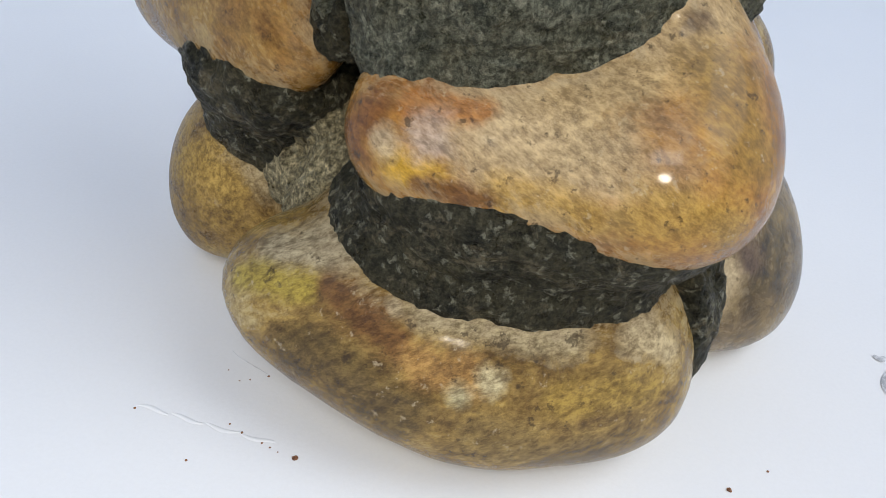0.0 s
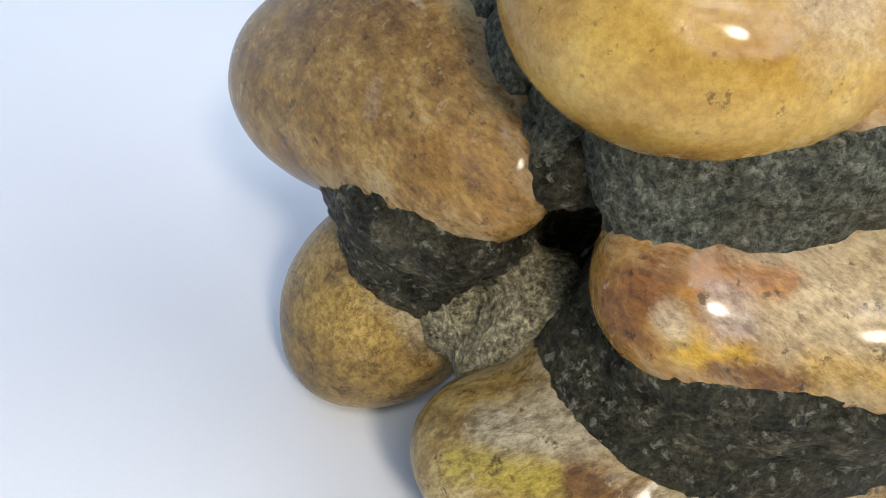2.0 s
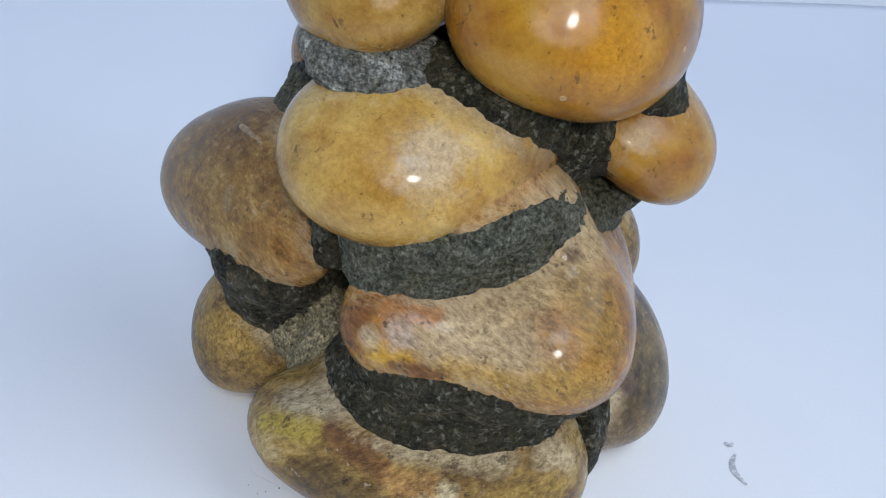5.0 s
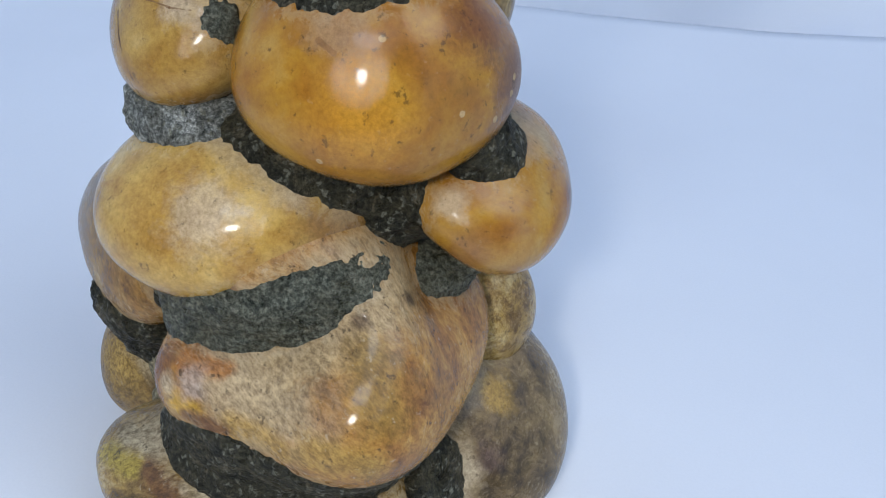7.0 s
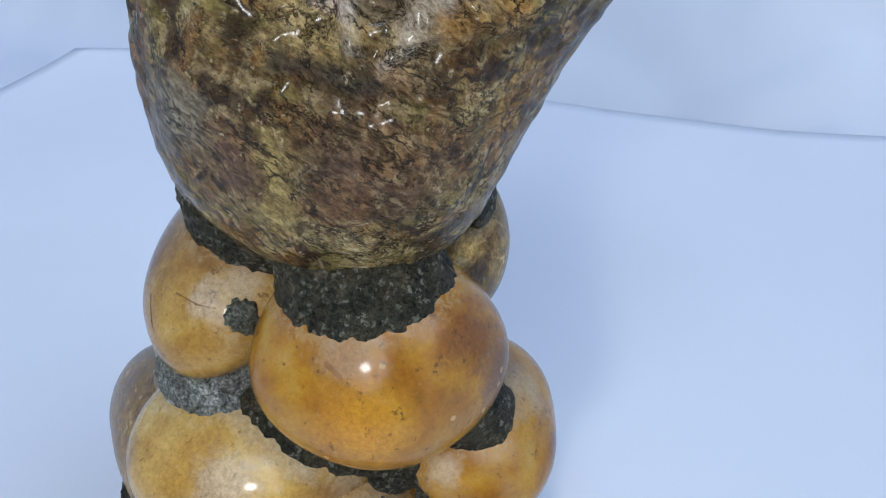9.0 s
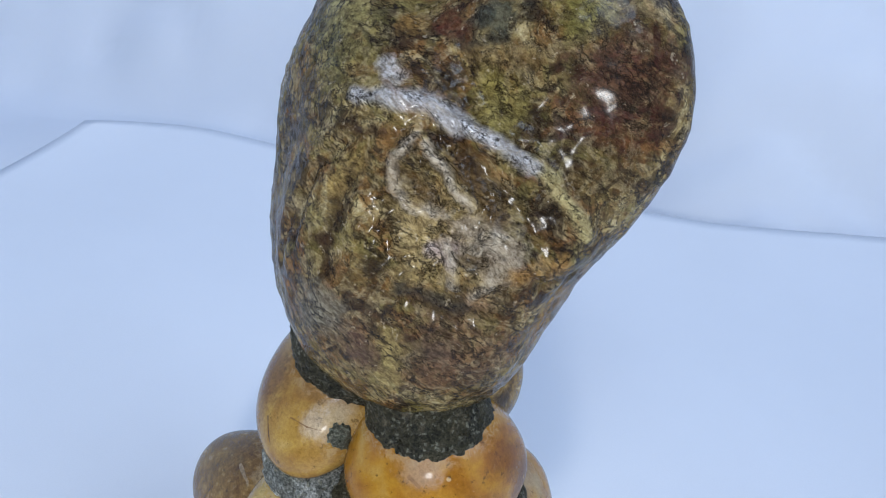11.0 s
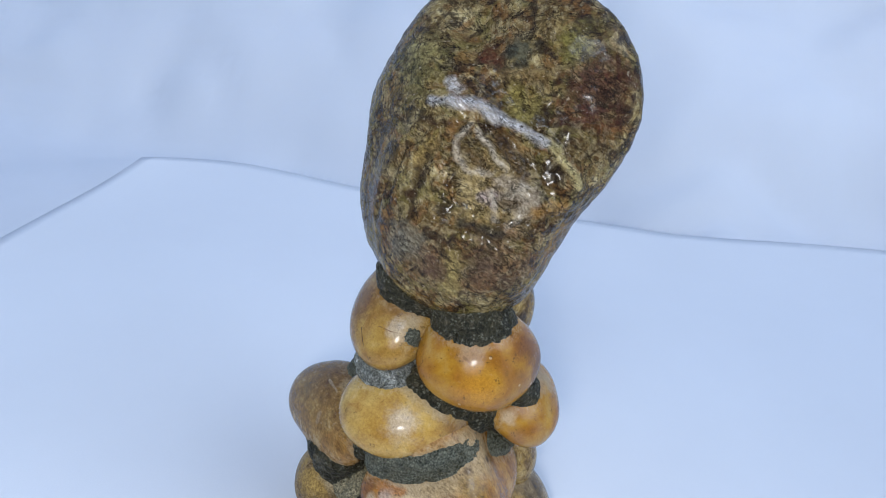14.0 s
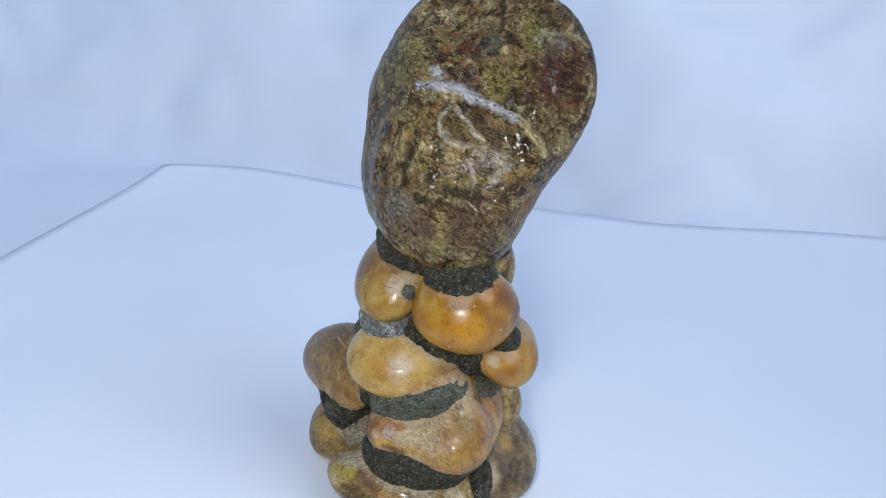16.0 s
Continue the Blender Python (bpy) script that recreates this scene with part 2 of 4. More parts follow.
PAPER = paper_material("white_paper", 1, (0.80, 0.81, 0.84))
SHEET = paper_material("crumpled_white_sheet", 2, (0.74, 0.755, 0.80))
AMBER = [(0.145, 0.047, 0.006), (0.275, 0.108, 0.009), (0.385, 0.188, 0.016), (0.42, 0.255, 0.055)]
OCHRE = [(0.175, 0.08, 0.016), (0.315, 0.166, 0.031), (0.43, 0.265, 0.06), (0.49, 0.35, 0.14)]
BROWN = [(0.10, 0.034, 0.009), (0.28, 0.12, 0.024), (0.44, 0.225, 0.045), (0.52, 0.33, 0.13)]
OLIVE = [(0.05, 0.027, 0.008), (0.17, 0.098, 0.024), (0.35, 0.225, 0.06), (0.5, 0.38, 0.17)]


def spot(x, y, z, radius, colour, dull=0.75, strength=1.0):
    return ((x, y, z), (x, y, z), radius, colour, dull, strength)


def streak(a, b, radius, colour, dull=0.6, strength=1.0):
    return (a, b, radius, colour, dull, strength)


M_ORANGE = stone_material("amber_pebble", 1, AMBER, spread=0.42, cloud_scale=40, broken=0.22, rim=0.4, veil=(0.36, 0.21, 0.05), veil_amount=0.4, gloss=0.13, relief=0.15, grain=0.25, pit_amount=0.6, speckle=0.12, patches=[
    spot(0.0495, -0.0091, 0.1675, 0.013, (0.17, 0.06, 0.012), 0.2, 0.9), spot(0.0579, -0.0044, 0.1514, 0.014, (0.16, 0.08, 0.045), 0.35, 0.95),
    spot(0.0255, -0.0362, 0.1524, 0.016, (0.5, 0.23, 0.02), 0.15, 0.7), spot(0.0186, -0.0279, 0.1715, 0.009, (0.33, 0.2, 0.1), 0.5, 0.7),
    # dark line painted for the shade of a small dent that isn't modelled
    streak((0.0151, -0.0294, 0.1671), (0.0191, -0.031, 0.165), 0.0010, (0.15, 0.06, 0.02), 0.4, 0.5)]
    + [spot(*p, 0.0012, (0.58, 0.42, 0.2), 0.5, 0.6) for p in ((0.0555, -0.0046, 0.154), (0.0554, -0.0064, 0.1506), (0.0529, -0.013, 0.1462),
                                                          (0.0467, -0.023, 0.1508), (0.0288, -0.0275, 0.1683), (0.0162, -0.0362, 0.1406))])
# the pale veil and pale front spot also mimic a broad sheen
M_MID = stone_material("honey_pebble", 2, [tuple(1.15 * v for v in tone) for tone in OCHRE], spread=0.42, cloud_scale=40, broken=0.22, rim=0.4, veil=(0.60, 0.42, 0.12), veil_amount=0.65, gloss=0.14, relief=0.16, grain=0.38, pit_amount=0.5, speckle=0.1, patches=[
    streak((-0.0245, -0.0174, 0.135), (0.0058, -0.0273, 0.1268), 0.007, DUST, 0.8, 0.7), spot(-0.0132, -0.0386, 0.1217, 0.013, (0.5, 0.4, 0.27), 0.4, 0.6),
    spot(-0.0536, -0.0294, 0.1106, 0.012, (0.26, 0.12, 0.03), 0.2, 0.4), spot(0.0174, -0.0262, 0.1171, 0.010, (0.2, 0.1, 0.03), 0.3, 0.7)])
M_UL = stone_material("tan_pebble", 3, OCHRE, spread=0.42, cloud_scale=40, broken=0.22, rim=0.4, veil_amount=0.3, gloss=0.14, relief=0.16, grain=0.38, pit_amount=0.5, speckle=0.1, patches=[
    spot(-0.0163, -0.0101, 0.1707, 0.007, DUST, 0.8, 0.7), spot(-0.0257, -0.0147, 0.1671, 0.008, (0.5, 0.4, 0.28), 0.4, 0.7),
    spot(-0.0515, 0.0033, 0.1681, 0.014, (0.18, 0.075, 0.02), 0.2, 0.8),
    streak((-0.0472, -0.01, 0.161), (-0.0448, -0.0152, 0.1556), 0.0006, (0.08, 0.03, 0.008), 0.5, 0.8), streak((-0.0448, -0.0152, 0.1556), (-0.0398, -0.02, 0.1472), 0.0006, (0.08, 0.03, 0.008), 0.5, 0.8),
    streak((-0.0366, -0.0129, 0.1659), (-0.0292, -0.0151, 0.1652), 0.0005, (0.14, 0.06, 0.016), 0.5, 0.7), streak((-0.0292, -0.0151, 0.1652), (-0.0235, -0.015, 0.1651), 0.0005, (0.14, 0.06, 0.016), 0.5, 0.7)])
M_RIGHT = stone_material("right_pebble", 4, AMBER, spread=0.42, cloud_scale=40, broken=0.22, rim=0.4, veil_amount=0.35, gloss=0.15, relief=0.14, grain=0.25, speckle=0.15, patches=[
    spot(0.0589, 0.0169, 0.1323, 0.013, GREY_DUST, 0.6, 0.6), spot(0.0444, -0.0178, 0.1237, 0.006, DUST, 0.7, 0.6),
    spot(0.0729, 0.0099, 0.1161, 0.008, (0.12, 0.04, 0.02), 0.25, 0.8)])
M_LEFT = stone_material("brown_pebble", 5, [(0.085, 0.036, 0.010), (0.205, 0.108, 0.028), (0.32, 0.188, 0.052), (0.45, 0.32, 0.14)], broken=0.62, spread=0.3, cloud_scale=120, veil=(0.32, 0.22, 0.085), veil_amount=0.5, gloss=0.2, relief=0.35, grain=0.68, pit_amount=0.7, swirl=0.3, flow=(0.0, -0.6, 0.4), stretch=0.5, patches=[
    streak((-0.0724, 0.0151, 0.1002), (-0.0648, 0.007, 0.099), 0.0013, (0.5, 0.4, 0.27), 0.6, 0.55),
    streak((-0.0648, 0.007, 0.099), (-0.058, -0.0021, 0.0945), 0.0016, (0.5, 0.4, 0.27), 0.6, 0.55),
    streak((-0.0733, -0.0039, 0.0887), (-0.0724, -0.0062, 0.082), 0.0022, (0.4, 0.3, 0.2), 0.6, 0.4),
    spot(-0.0495, -0.0139, 0.0746, 0.018, (0.3, 0.14, 0.03), 0.25, 0.6), spot(-0.0568, 0.0096, 0.1022, 0.008, DUST, 0.8, 0.6)])
M_BOULDER = stone_material("dusty_cobble", 6, BROWN, broken=0.5, spread=0.28, cloud_scale=90, veil=(0.30, 0.16, 0.045), veil_amount=0.45, gloss=0.14, relief=0.35, grain=0.58, speckle=0.4, pit_amount=0.7, flow=(0.2, -0.5, 0.3), stretch=0.45, patches=[
    streak((0.0017, -0.0482, 0.0814), (0.0251, -0.0321, 0.0999), 0.022, (0.45, 0.34, 0.185), 0.5, 0.8), streak((-0.0082, -0.052, 0.0765), (0.018, -0.0552, 0.0733), 0.013, (0.47, 0.35, 0.20), 0.28, 0.7),
    streak((-0.0044, -0.0574, 0.0684), (0.0122, -0.0615, 0.0698), 0.0055, (0.42, 0.25, 0.05), 0.14, 0.8), streak((0.0214, -0.0638, 0.0709), (0.0349, -0.0622, 0.0717), 0.0075, (0.42, 0.26, 0.06), 0.14, 0.75),
    streak((-0.0233, -0.0527, 0.0703), (-0.0169, -0.0547, 0.0699), 0.0050, (0.50, 0.29, 0.03), 0.15, 0.9), streak((-0.0188, -0.0548, 0.0679), (-0.0073, -0.0573, 0.0671), 0.0032, (0.17, 0.07, 0.016), 0.16, 0.9),
    streak((-0.0057, -0.0596, 0.0625), (0.0084, -0.0619, 0.0631), 0.0040, (0.33, 0.15, 0.02), 0.16, 0.8),
    streak((-0.0288, -0.0453, 0.0771), (-0.0322, -0.0462, 0.0713), 0.0065, (0.20, 0.075, 0.018), 0.2, 0.85), streak((-0.0215, -0.0468, 0.0794), (-0.0082, -0.0476, 0.0804), 0.0038, (0.33, 0.125, 0.022), 0.25, 0.85),
    spot(-0.0168, -0.0508, 0.0764, 0.0060, (0.42, 0.34, 0.30), 0.2, 0.6), spot(-0.0259, -0.0499, 0.0736, 0.0040, (0.5, 0.4, 0.26), 0.3, 0.75),
    streak((0.0303, -0.0461, 0.0916), (0.0369, -0.0538, 0.0835), 0.0090, (0.25, 0.145, 0.025), 0.2, 0.75), streak((0.0221, -0.0537, 0.0853), (0.0234, -0.0589, 0.0808), 0.0060, (0.27, 0.145, 0.06), 0.3, 0.6),
    # first spot: a dent's shade put into the colour; then two dark spots
    spot(0.0026, -0.0535, 0.0735, 0.0028, (0.26, 0.12, 0.03), 0.25, 0.7), spot(0.0357, -0.0259, 0.0971, 0.003, (0.06, 0.035, 0.02), 0.4, 0.9), spot(0.0266, -0.0389, 0.0989, 0.0035, (0.09, 0.05, 0.025), 0.4, 0.8)])
M_BASE = stone_material("base_cobble", 7, OLIVE, broken=0.55, spread=0.28, cloud_scale=110, veil=(0.2, 0.12, 0.035), veil_amount=0.5, gloss=0.17, relief=0.5, grain=0.78, speckle=0.5, pit_amount=0.7, flow=(0.3, 0.4, 0.0), stretch=0.5, patches=[
    streak((-0.0469, -0.0447, 0.0413), (-0.0352, -0.0465, 0.0459), 0.0085, (0.40, 0.335, 0.22), 0.75, 0.95), streak((-0.0144, -0.0588, 0.0415), (0.0129, -0.0578, 0.0388), 0.0060, (0.42, 0.34, 0.20), 0.8, 0.95),
    streak((0.0282, -0.0544, 0.0380), (0.0352, -0.0536, 0.0336), 0.0062, (0.44, 0.35, 0.21), 0.8, 0.95), streak((-0.0548, -0.0479, 0.0351), (-0.0400, -0.0542, 0.0391), 0.0048, (0.40, 0.30, 0.045), 0.2, 0.85),
    streak((-0.0328, -0.0558, 0.0404), (-0.0214, -0.0628, 0.0364), 0.0062, (0.15, 0.065, 0.018), 0.2, 0.85), streak((-0.0154, -0.0654, 0.0337), (-0.0051, -0.0665, 0.0321), 0.0055, (0.42, 0.23, 0.075), 0.18, 0.8),
    spot(-0.0006, -0.0665, 0.0317, 0.0040, (0.52, 0.44, 0.26), 0.16, 0.9), spot(-0.0069, -0.0685, 0.0288, 0.0035, (0.45, 0.40, 0.24), 0.2, 0.85), spot(-0.021, -0.058, 0.0405, 0.0025, (0.5, 0.4, 0.25), 0.6, 0.9),
    streak((-0.0397, -0.0618, 0.0293), (-0.0188, -0.0699, 0.0234), 0.0085, (0.13, 0.085, 0.025), 0.2, 0.75), streak((0.0143, -0.0656, 0.0293), (0.0323, -0.0596, 0.0277), 0.0055, (0.34, 0.22, 0.045), 0.18, 0.75),
    streak((-0.0013, -0.0715, 0.0199), (0.0288, -0.0645, 0.0150), 0.0080, (0.19, 0.125, 0.04), 0.22, 0.7)])
M_SMALL = stone_material("small_cobble", 8, OLIVE, broken=0.6, spread=0.3, cloud_scale=120, veil=(0.3, 0.19, 0.07), veil_amount=0.55, gloss=0.3, relief=0.4, patches=[
    spot(-0.0733, -0.0091, 0.0326, 0.012, (0.46, 0.3, 0.08), 0.5, 0.8), spot(-0.0546, -0.0136, 0.0387, 0.010, (0.46, 0.38, 0.24), 0.85)])
M_BACK = stone_material("back_cobble", 9, OLIVE, veil_amount=0.3, gloss=0.25, patches=[
    streak((0.0324, 0.0484, 0.09), (0.045, 0.03, 0.078), 0.0014, (0.44, 0.38, 0.26), 0.5, 0.6)])
M_RIGHT_ROCK = stone_material("grey_cobble", 10, [(0.04, 0.026, 0.013), (0.12, 0.08, 0.034), (0.22, 0.15, 0.065), (0.32, 0.24, 0.12)], veil=(0.26, 0.18, 0.1), veil_amount=0.4, gloss=0.22, grain=0.5, patches=[
    spot(0.0586, -0.0023, 0.0474, 0.009, (0.42, 0.26, 0.06), 0.3, 0.8), spot(0.0527, -0.0248, 0.0307, 0.012, DUST, 0.85, 0.9), spot(0.0604, -0.0174, 0.0347, 0.006, (0.1, 0.06, 0.05), 0.3, 0.7)])
M_BACK_LEFT = stone_material("dark_amber_pebble", 11, BROWN, veil=(0.16, 0.07, 0.02), veil_amount=0.6, gloss=0.18, relief=0.2, speckle=0.4, patches=[
    spot(-0.0467, 0.0299, 0.1267, 0.003, (0.62, 0.6, 0.54), 0.7), spot(-0.0446, 0.0264, 0.1234, 0.0025, (0.62, 0.6, 0.54), 0.7)])
M_BACK_RIGHT = stone_material("olive_pebble", 12, OLIVE, veil=(0.3, 0.24, 0.1), veil_amount=0.4, gloss=0.2, patches=[
    spot(0.0419, 0.0263, 0.1641, 0.006, (0.05, 0.03, 0.014), 0.3, 0.8)])
QUARTZ = (0.6, 0.59, 0.6)
SEAM = [(-0.0203, 0.0035, 0.2954), (-0.0093, 0.0023, 0.2966), (0.0025, 0.0034, 0.2967), (0.0141, 0.0024, 0.2918), (0.0254, 0.0011, 0.2887), (0.0373, -0.0024, 0.2836)]
EYE_RING = [(0.0016, -0.0027, 0.2877), (-0.0047, -0.0066, 0.2801), (-0.0035, -0.0095, 0.2724), (0.0028, -0.0114, 0.2674), (0.0149, -0.0121, 0.2672)]
SEAM_TAIL = [(0.0371, -0.0016, 0.2848), (0.0447, -0.0032, 0.281), (0.0518, -0.0041, 0.2737), (0.0564, -0.0033, 0.2654)]
HOLLOW = [(0.0084, -0.002, 0.287), (0.0192, -0.0037, 0.2826), (0.0272, -0.0062, 0.2782), (0.0366, -0.0085, 0.2718), (0.0444, -0.0088, 0.2625)]
EYE_RIGHT = [(0.0046, -0.0036, 0.2856), (0.0114, -0.0065, 0.2796), (0.0176, -0.0094, 0.2735), (0.0217, -0.011, 0.2703)]
EYE_HOLE = [(-0.0006, -0.0077, 0.2774), (0.0051, -0.0094, 0.273), (0.0109, -0.0111, 0.2693)]
FAN_A = [(0.0291, -0.0135, 0.2628), (0.0249, -0.0155, 0.2576), (0.021, -0.016, 0.2563)]
FAN_B = [(0.0291, -0.0135, 0.2628), (0.0373, -0.0134, 0.2572), (0.0474, -0.0082, 0.2518)]
FAN_C = [(0.0302, -0.0125, 0.2649), (0.0378, -0.0113, 0.2633), (0.0452, -0.0096, 0.2551)]
FAN_D = [(0.016, -0.0152, 0.2582), (0.019, -0.0172, 0.2525), (0.0203, -0.0187, 0.2462)]
FAN_E = [(0.0338, -0.0157, 0.253), (0.0304, -0.0181, 0.2455), (0.0265, -0.0194, 0.242)]
CRACK_A = [(0.0205, -0.0162, 0.2558), (0.0253, -0.0165, 0.2546), (0.0318, -0.0162, 0.2529)]
CRACK_B = [(0.0446, -0.0107, 0.2477), (0.0506, -0.0043, 0.2491), (0.0557, 0.0015, 0.2503)]
SHELF = [(0.0056, -0.02, 0.238), (0.015, -0.0208, 0.237), (0.0257, -0.0209, 0.2351), (0.0351, -0.0178, 0.2386)]
DENT_L = [(-0.0159, -0.0074, 0.2757), (-0.0225, -0.0101, 0.2641), (-0.0242, -0.0134, 0.2523), (-0.0211, -0.0164, 0.2425)]
LUMP_L = [(-0.0186, -0.0064, 0.2772), (-0.0114, -0.0097, 0.2705), (-0.0121, -0.0128, 0.2591)]
M_TOP = stone_material("varnished_rock", 10, rim=0.0, tones=[(0.022, 0.012, 0.004), (0.10, 0.060, 0.019), (0.20, 0.138, 0.046), (0.36, 0.27, 0.105), (0.52, 0.43, 0.22)],
                       veil=(0.10, 0.048, 0.018), veil_amount=0.6, gloss=0.13, relief=0.6, scale=0.85, coat=0.22, speckle=0.55, pit_amount=0.85, grain=0.8, swirl=1.6, broken=0.38, crevice=1.0, shine=0.12,
                       spread=0.2, flow=(0.0, -0.55, 0.0), stretch=0.55, tints=[((0.26, 0.125, 0.035), 55, 0.6), ((0.22, 0.185, 0.055), 42, 0.6), ((0.44, 0.35, 0.18), 120, 0.5), ((0.026, 0.013, 0.005), 80, 0.75)], patches=[
    spot(0.018, -0.0129, 0.262, 0.026, (0.50, 0.37, 0.15), 0.18, 0.6), spot(0.0603, 0.0097, 0.3108, 0.024, (0.07, 0.018, 0.012), 0.15, 0.85), spot(0.0039, 0.0254, 0.3153, 0.010, (0.10, 0.026, 0.012), 0.2, 0.8),
    spot(0.0448, 0.0207, 0.3285, 0.013, (0.2, 0.175, 0.04), 0.2, 0.9), spot(0.019, 0.023, 0.3211, 0.010, (0.06, 0.068, 0.05), 0.2, 0.8),
    spot(0.0229, 0.0087, 0.2992, 0.014, (0.26, 0.2, 0.04), 0.2, 0.6), spot(-0.0307, 0.0178, 0.3065, 0.018, (0.22, 0.19, 0.06), 0.2, 0.6),
    spot(0.0152, -0.0239, 0.2185, 0.016, (0.15, 0.09, 0.055), 0.2, 0.5), spot(-0.0127, -0.0214, 0.2161, 0.013, (0.15, 0.085, 0.055), 0.2, 0.6),
    spot(-0.0286, -0.016, 0.2209, 0.012, (0.19, 0.17, 0.13), 0.25, 0.7), spot(0.0023, -0.0231, 0.2208, 0.007, (0.32, 0.23, 0.08), 0.2, 0.6),
    spot(0.030, -0.0149, 0.2581, 0.013, (0.46, 0.38, 0.28), 0.2, 0.7), spot(0.051, 0.0011, 0.2345, 0.013, (0.36, 0.2, 0.04), 0.2, 0.7),
    spot(0.0163, -0.0159, 0.2562, 0.006, (0.52, 0.42, 0.42), 0.2, 0.7), streak((0.0032, -0.0127, 0.2633), (0.0088, -0.0157, 0.2546), 0.008, (0.5, 0.38, 0.17), 0.2, 0.6),
    streak((0.0204, -0.0228, 0.2271), (0.0334, -0.0196, 0.2205), 0.014, (0.15, 0.09, 0.05), 0.15, 0.5), spot(-0.024, -0.0186, 0.2252, 0.012, (0.22, 0.2, 0.14), 0.2, 0.7),
    streak((0.0024, -0.0227, 0.2247), (0.0024, -0.024, 0.2064), 0.004, (0.34, 0.26, 0.09), 0.2, 0.6),
    streak((-0.0128, 0.0096, 0.3047), (-0.0083, 0.0064, 0.3016), 0.004, QUARTZ, 0.25, 0.6),
    # the dark brown streaks from here on also paint shade into the hollows
    streak((-0.0490, 0.0214, 0.2702), (-0.0196, -0.0008, 0.2870), 0.0050, (0.06, 0.032, 0.012), 0.2, 0.75), streak((-0.0132, -0.0029, 0.2875), (0.0138, 0.0003, 0.2875), 0.0030, (0.05, 0.022, 0.008), 0.15, 0.85),
    streak((0.0162, -0.0025, 0.2820), (0.0302, -0.0109, 0.2678), 0.0055, (0.085, 0.045, 0.014), 0.15, 0.8), streak((0.0192, -0.0128, 0.2637), (0.0390, -0.0154, 0.2600), 0.0050, (0.40, 0.33, 0.24), 0.15, 0.85),
    streak((0.0124, -0.0161, 0.2559), (0.0193, -0.0198, 0.2534), 0.0034, (0.46, 0.36, 0.31), 0.15, 0.9), streak((0.0404, -0.0163, 0.2526), (0.0539, -0.0104, 0.2552), 0.0046, (0.36, 0.2, 0.055), 0.15, 0.8),
    spot(0.0284, -0.0191, 0.2404, 0.0060, (0.40, 0.25, 0.12), 0.15, 0.75), streak((-0.0521, 0.0187, 0.2479), (-0.0363, -0.0021, 0.2550), 0.0050, (0.40, 0.32, 0.17), 0.2, 0.8),
    spot(-0.0496, 0.0062, 0.2307, 0.0065, (0.33, 0.17, 0.04), 0.2, 0.8), streak((-0.0401, -0.0038, 0.2431), (-0.0229, -0.0137, 0.2502), 0.0035, (0.05, 0.024, 0.010), 0.15, 0.85),
    streak((0.0041, -0.0200, 0.2410), (0.0240, -0.0198, 0.2384), 0.0036, (0.055, 0.045, 0.025), 0.15, 0.85), streak((-0.0163, -0.0055, 0.2767), (-0.0213, -0.0066, 0.2683), 0.0055, (0.40, 0.28, 0.09), 0.18, 0.8),
    spot(-0.0338, 0.0276, 0.3157, 0.014, (0.27, 0.23, 0.085), 0.2, 0.65), spot(0.0284, 0.0064, 0.2961, 0.011, (0.27, 0.22, 0.065), 0.2, 0.7),
    spot(-0.0080, 0.0231, 0.3151, 0.0060, (0.33, 0.19, 0.05), 0.2, 0.7), streak((0.0132, 0.0159, 0.3099), (0.0362, 0.0131, 0.3149), 0.0050, (0.20, 0.13, 0.045), 0.2, 0.6)],
    # first mark: shade of hollows and cracks as colour; the rest are minerals
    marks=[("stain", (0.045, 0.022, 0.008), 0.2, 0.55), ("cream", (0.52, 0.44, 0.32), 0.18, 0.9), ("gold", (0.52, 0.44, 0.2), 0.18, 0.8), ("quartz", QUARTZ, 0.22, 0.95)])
MORTAR = mortar_material("dark_mortar", 1, (0.005, 0.005, 0.0035), (0.085, 0.082, 0.058), 0.45, 0.55)
MORTAR_GREY = mortar_material("grey_mortar", 2, (0.04, 0.046, 0.036), (0.28, 0.29, 0.235), 0.25, 0.5)
MORTAR_PALE = mortar_material("pale_mortar", 4, (0.05, 0.06, 0.06), (0.62, 0.64, 0.63), 1.0, 0.6, (0.82, 0.84, 0.84))
MORTAR_SAND = mortar_material("sandy_mortar", 5, (0.10, 0.08, 0.045), (0.85, 0.74, 0.5), 0.2, 0.3)
M_WALL = paper_material("plain_wall_paint", 6, (0.30, 0.28, 0.25))

# ---- the paper on the table and the sheet behind ----


def grid_sheet(name, nx, ny, place, mat, label, category):
    verts = [place(i / nx, j / ny) for j in range(ny + 1) for i in range(nx + 1)]
    faces = [(j * (nx + 1) + i, j * (nx + 1) + i + 1, (j + 1) * (nx + 1) + i + 1, (j + 1) * (nx + 1) + i) for j in range(ny) for i in range(nx)]
    me = bpy.data.meshes.new(name)
    me.from_pydata(verts, [], faces)
    me.shade_smooth()
    me.materials.append(mat)
    return tagged(new(name, me), label, category, kind="structure")


def back_edge(x):
    """Where the paper ends behind."""
    return 0.738 + 0.08 * max(0.0, -0.14 - x) + 0.065 * max(0.0, x + 0.14) + 0.12 * max(0.0, x - 0.25) - 0.012 * min(1.0, max(0.0, x) / 0.1) + 0.003 * math.sin(17 * x)


def ground_place(u, v):
    return (-3.0 + 6 * u, -3.0 + 6 * v, -0.1)


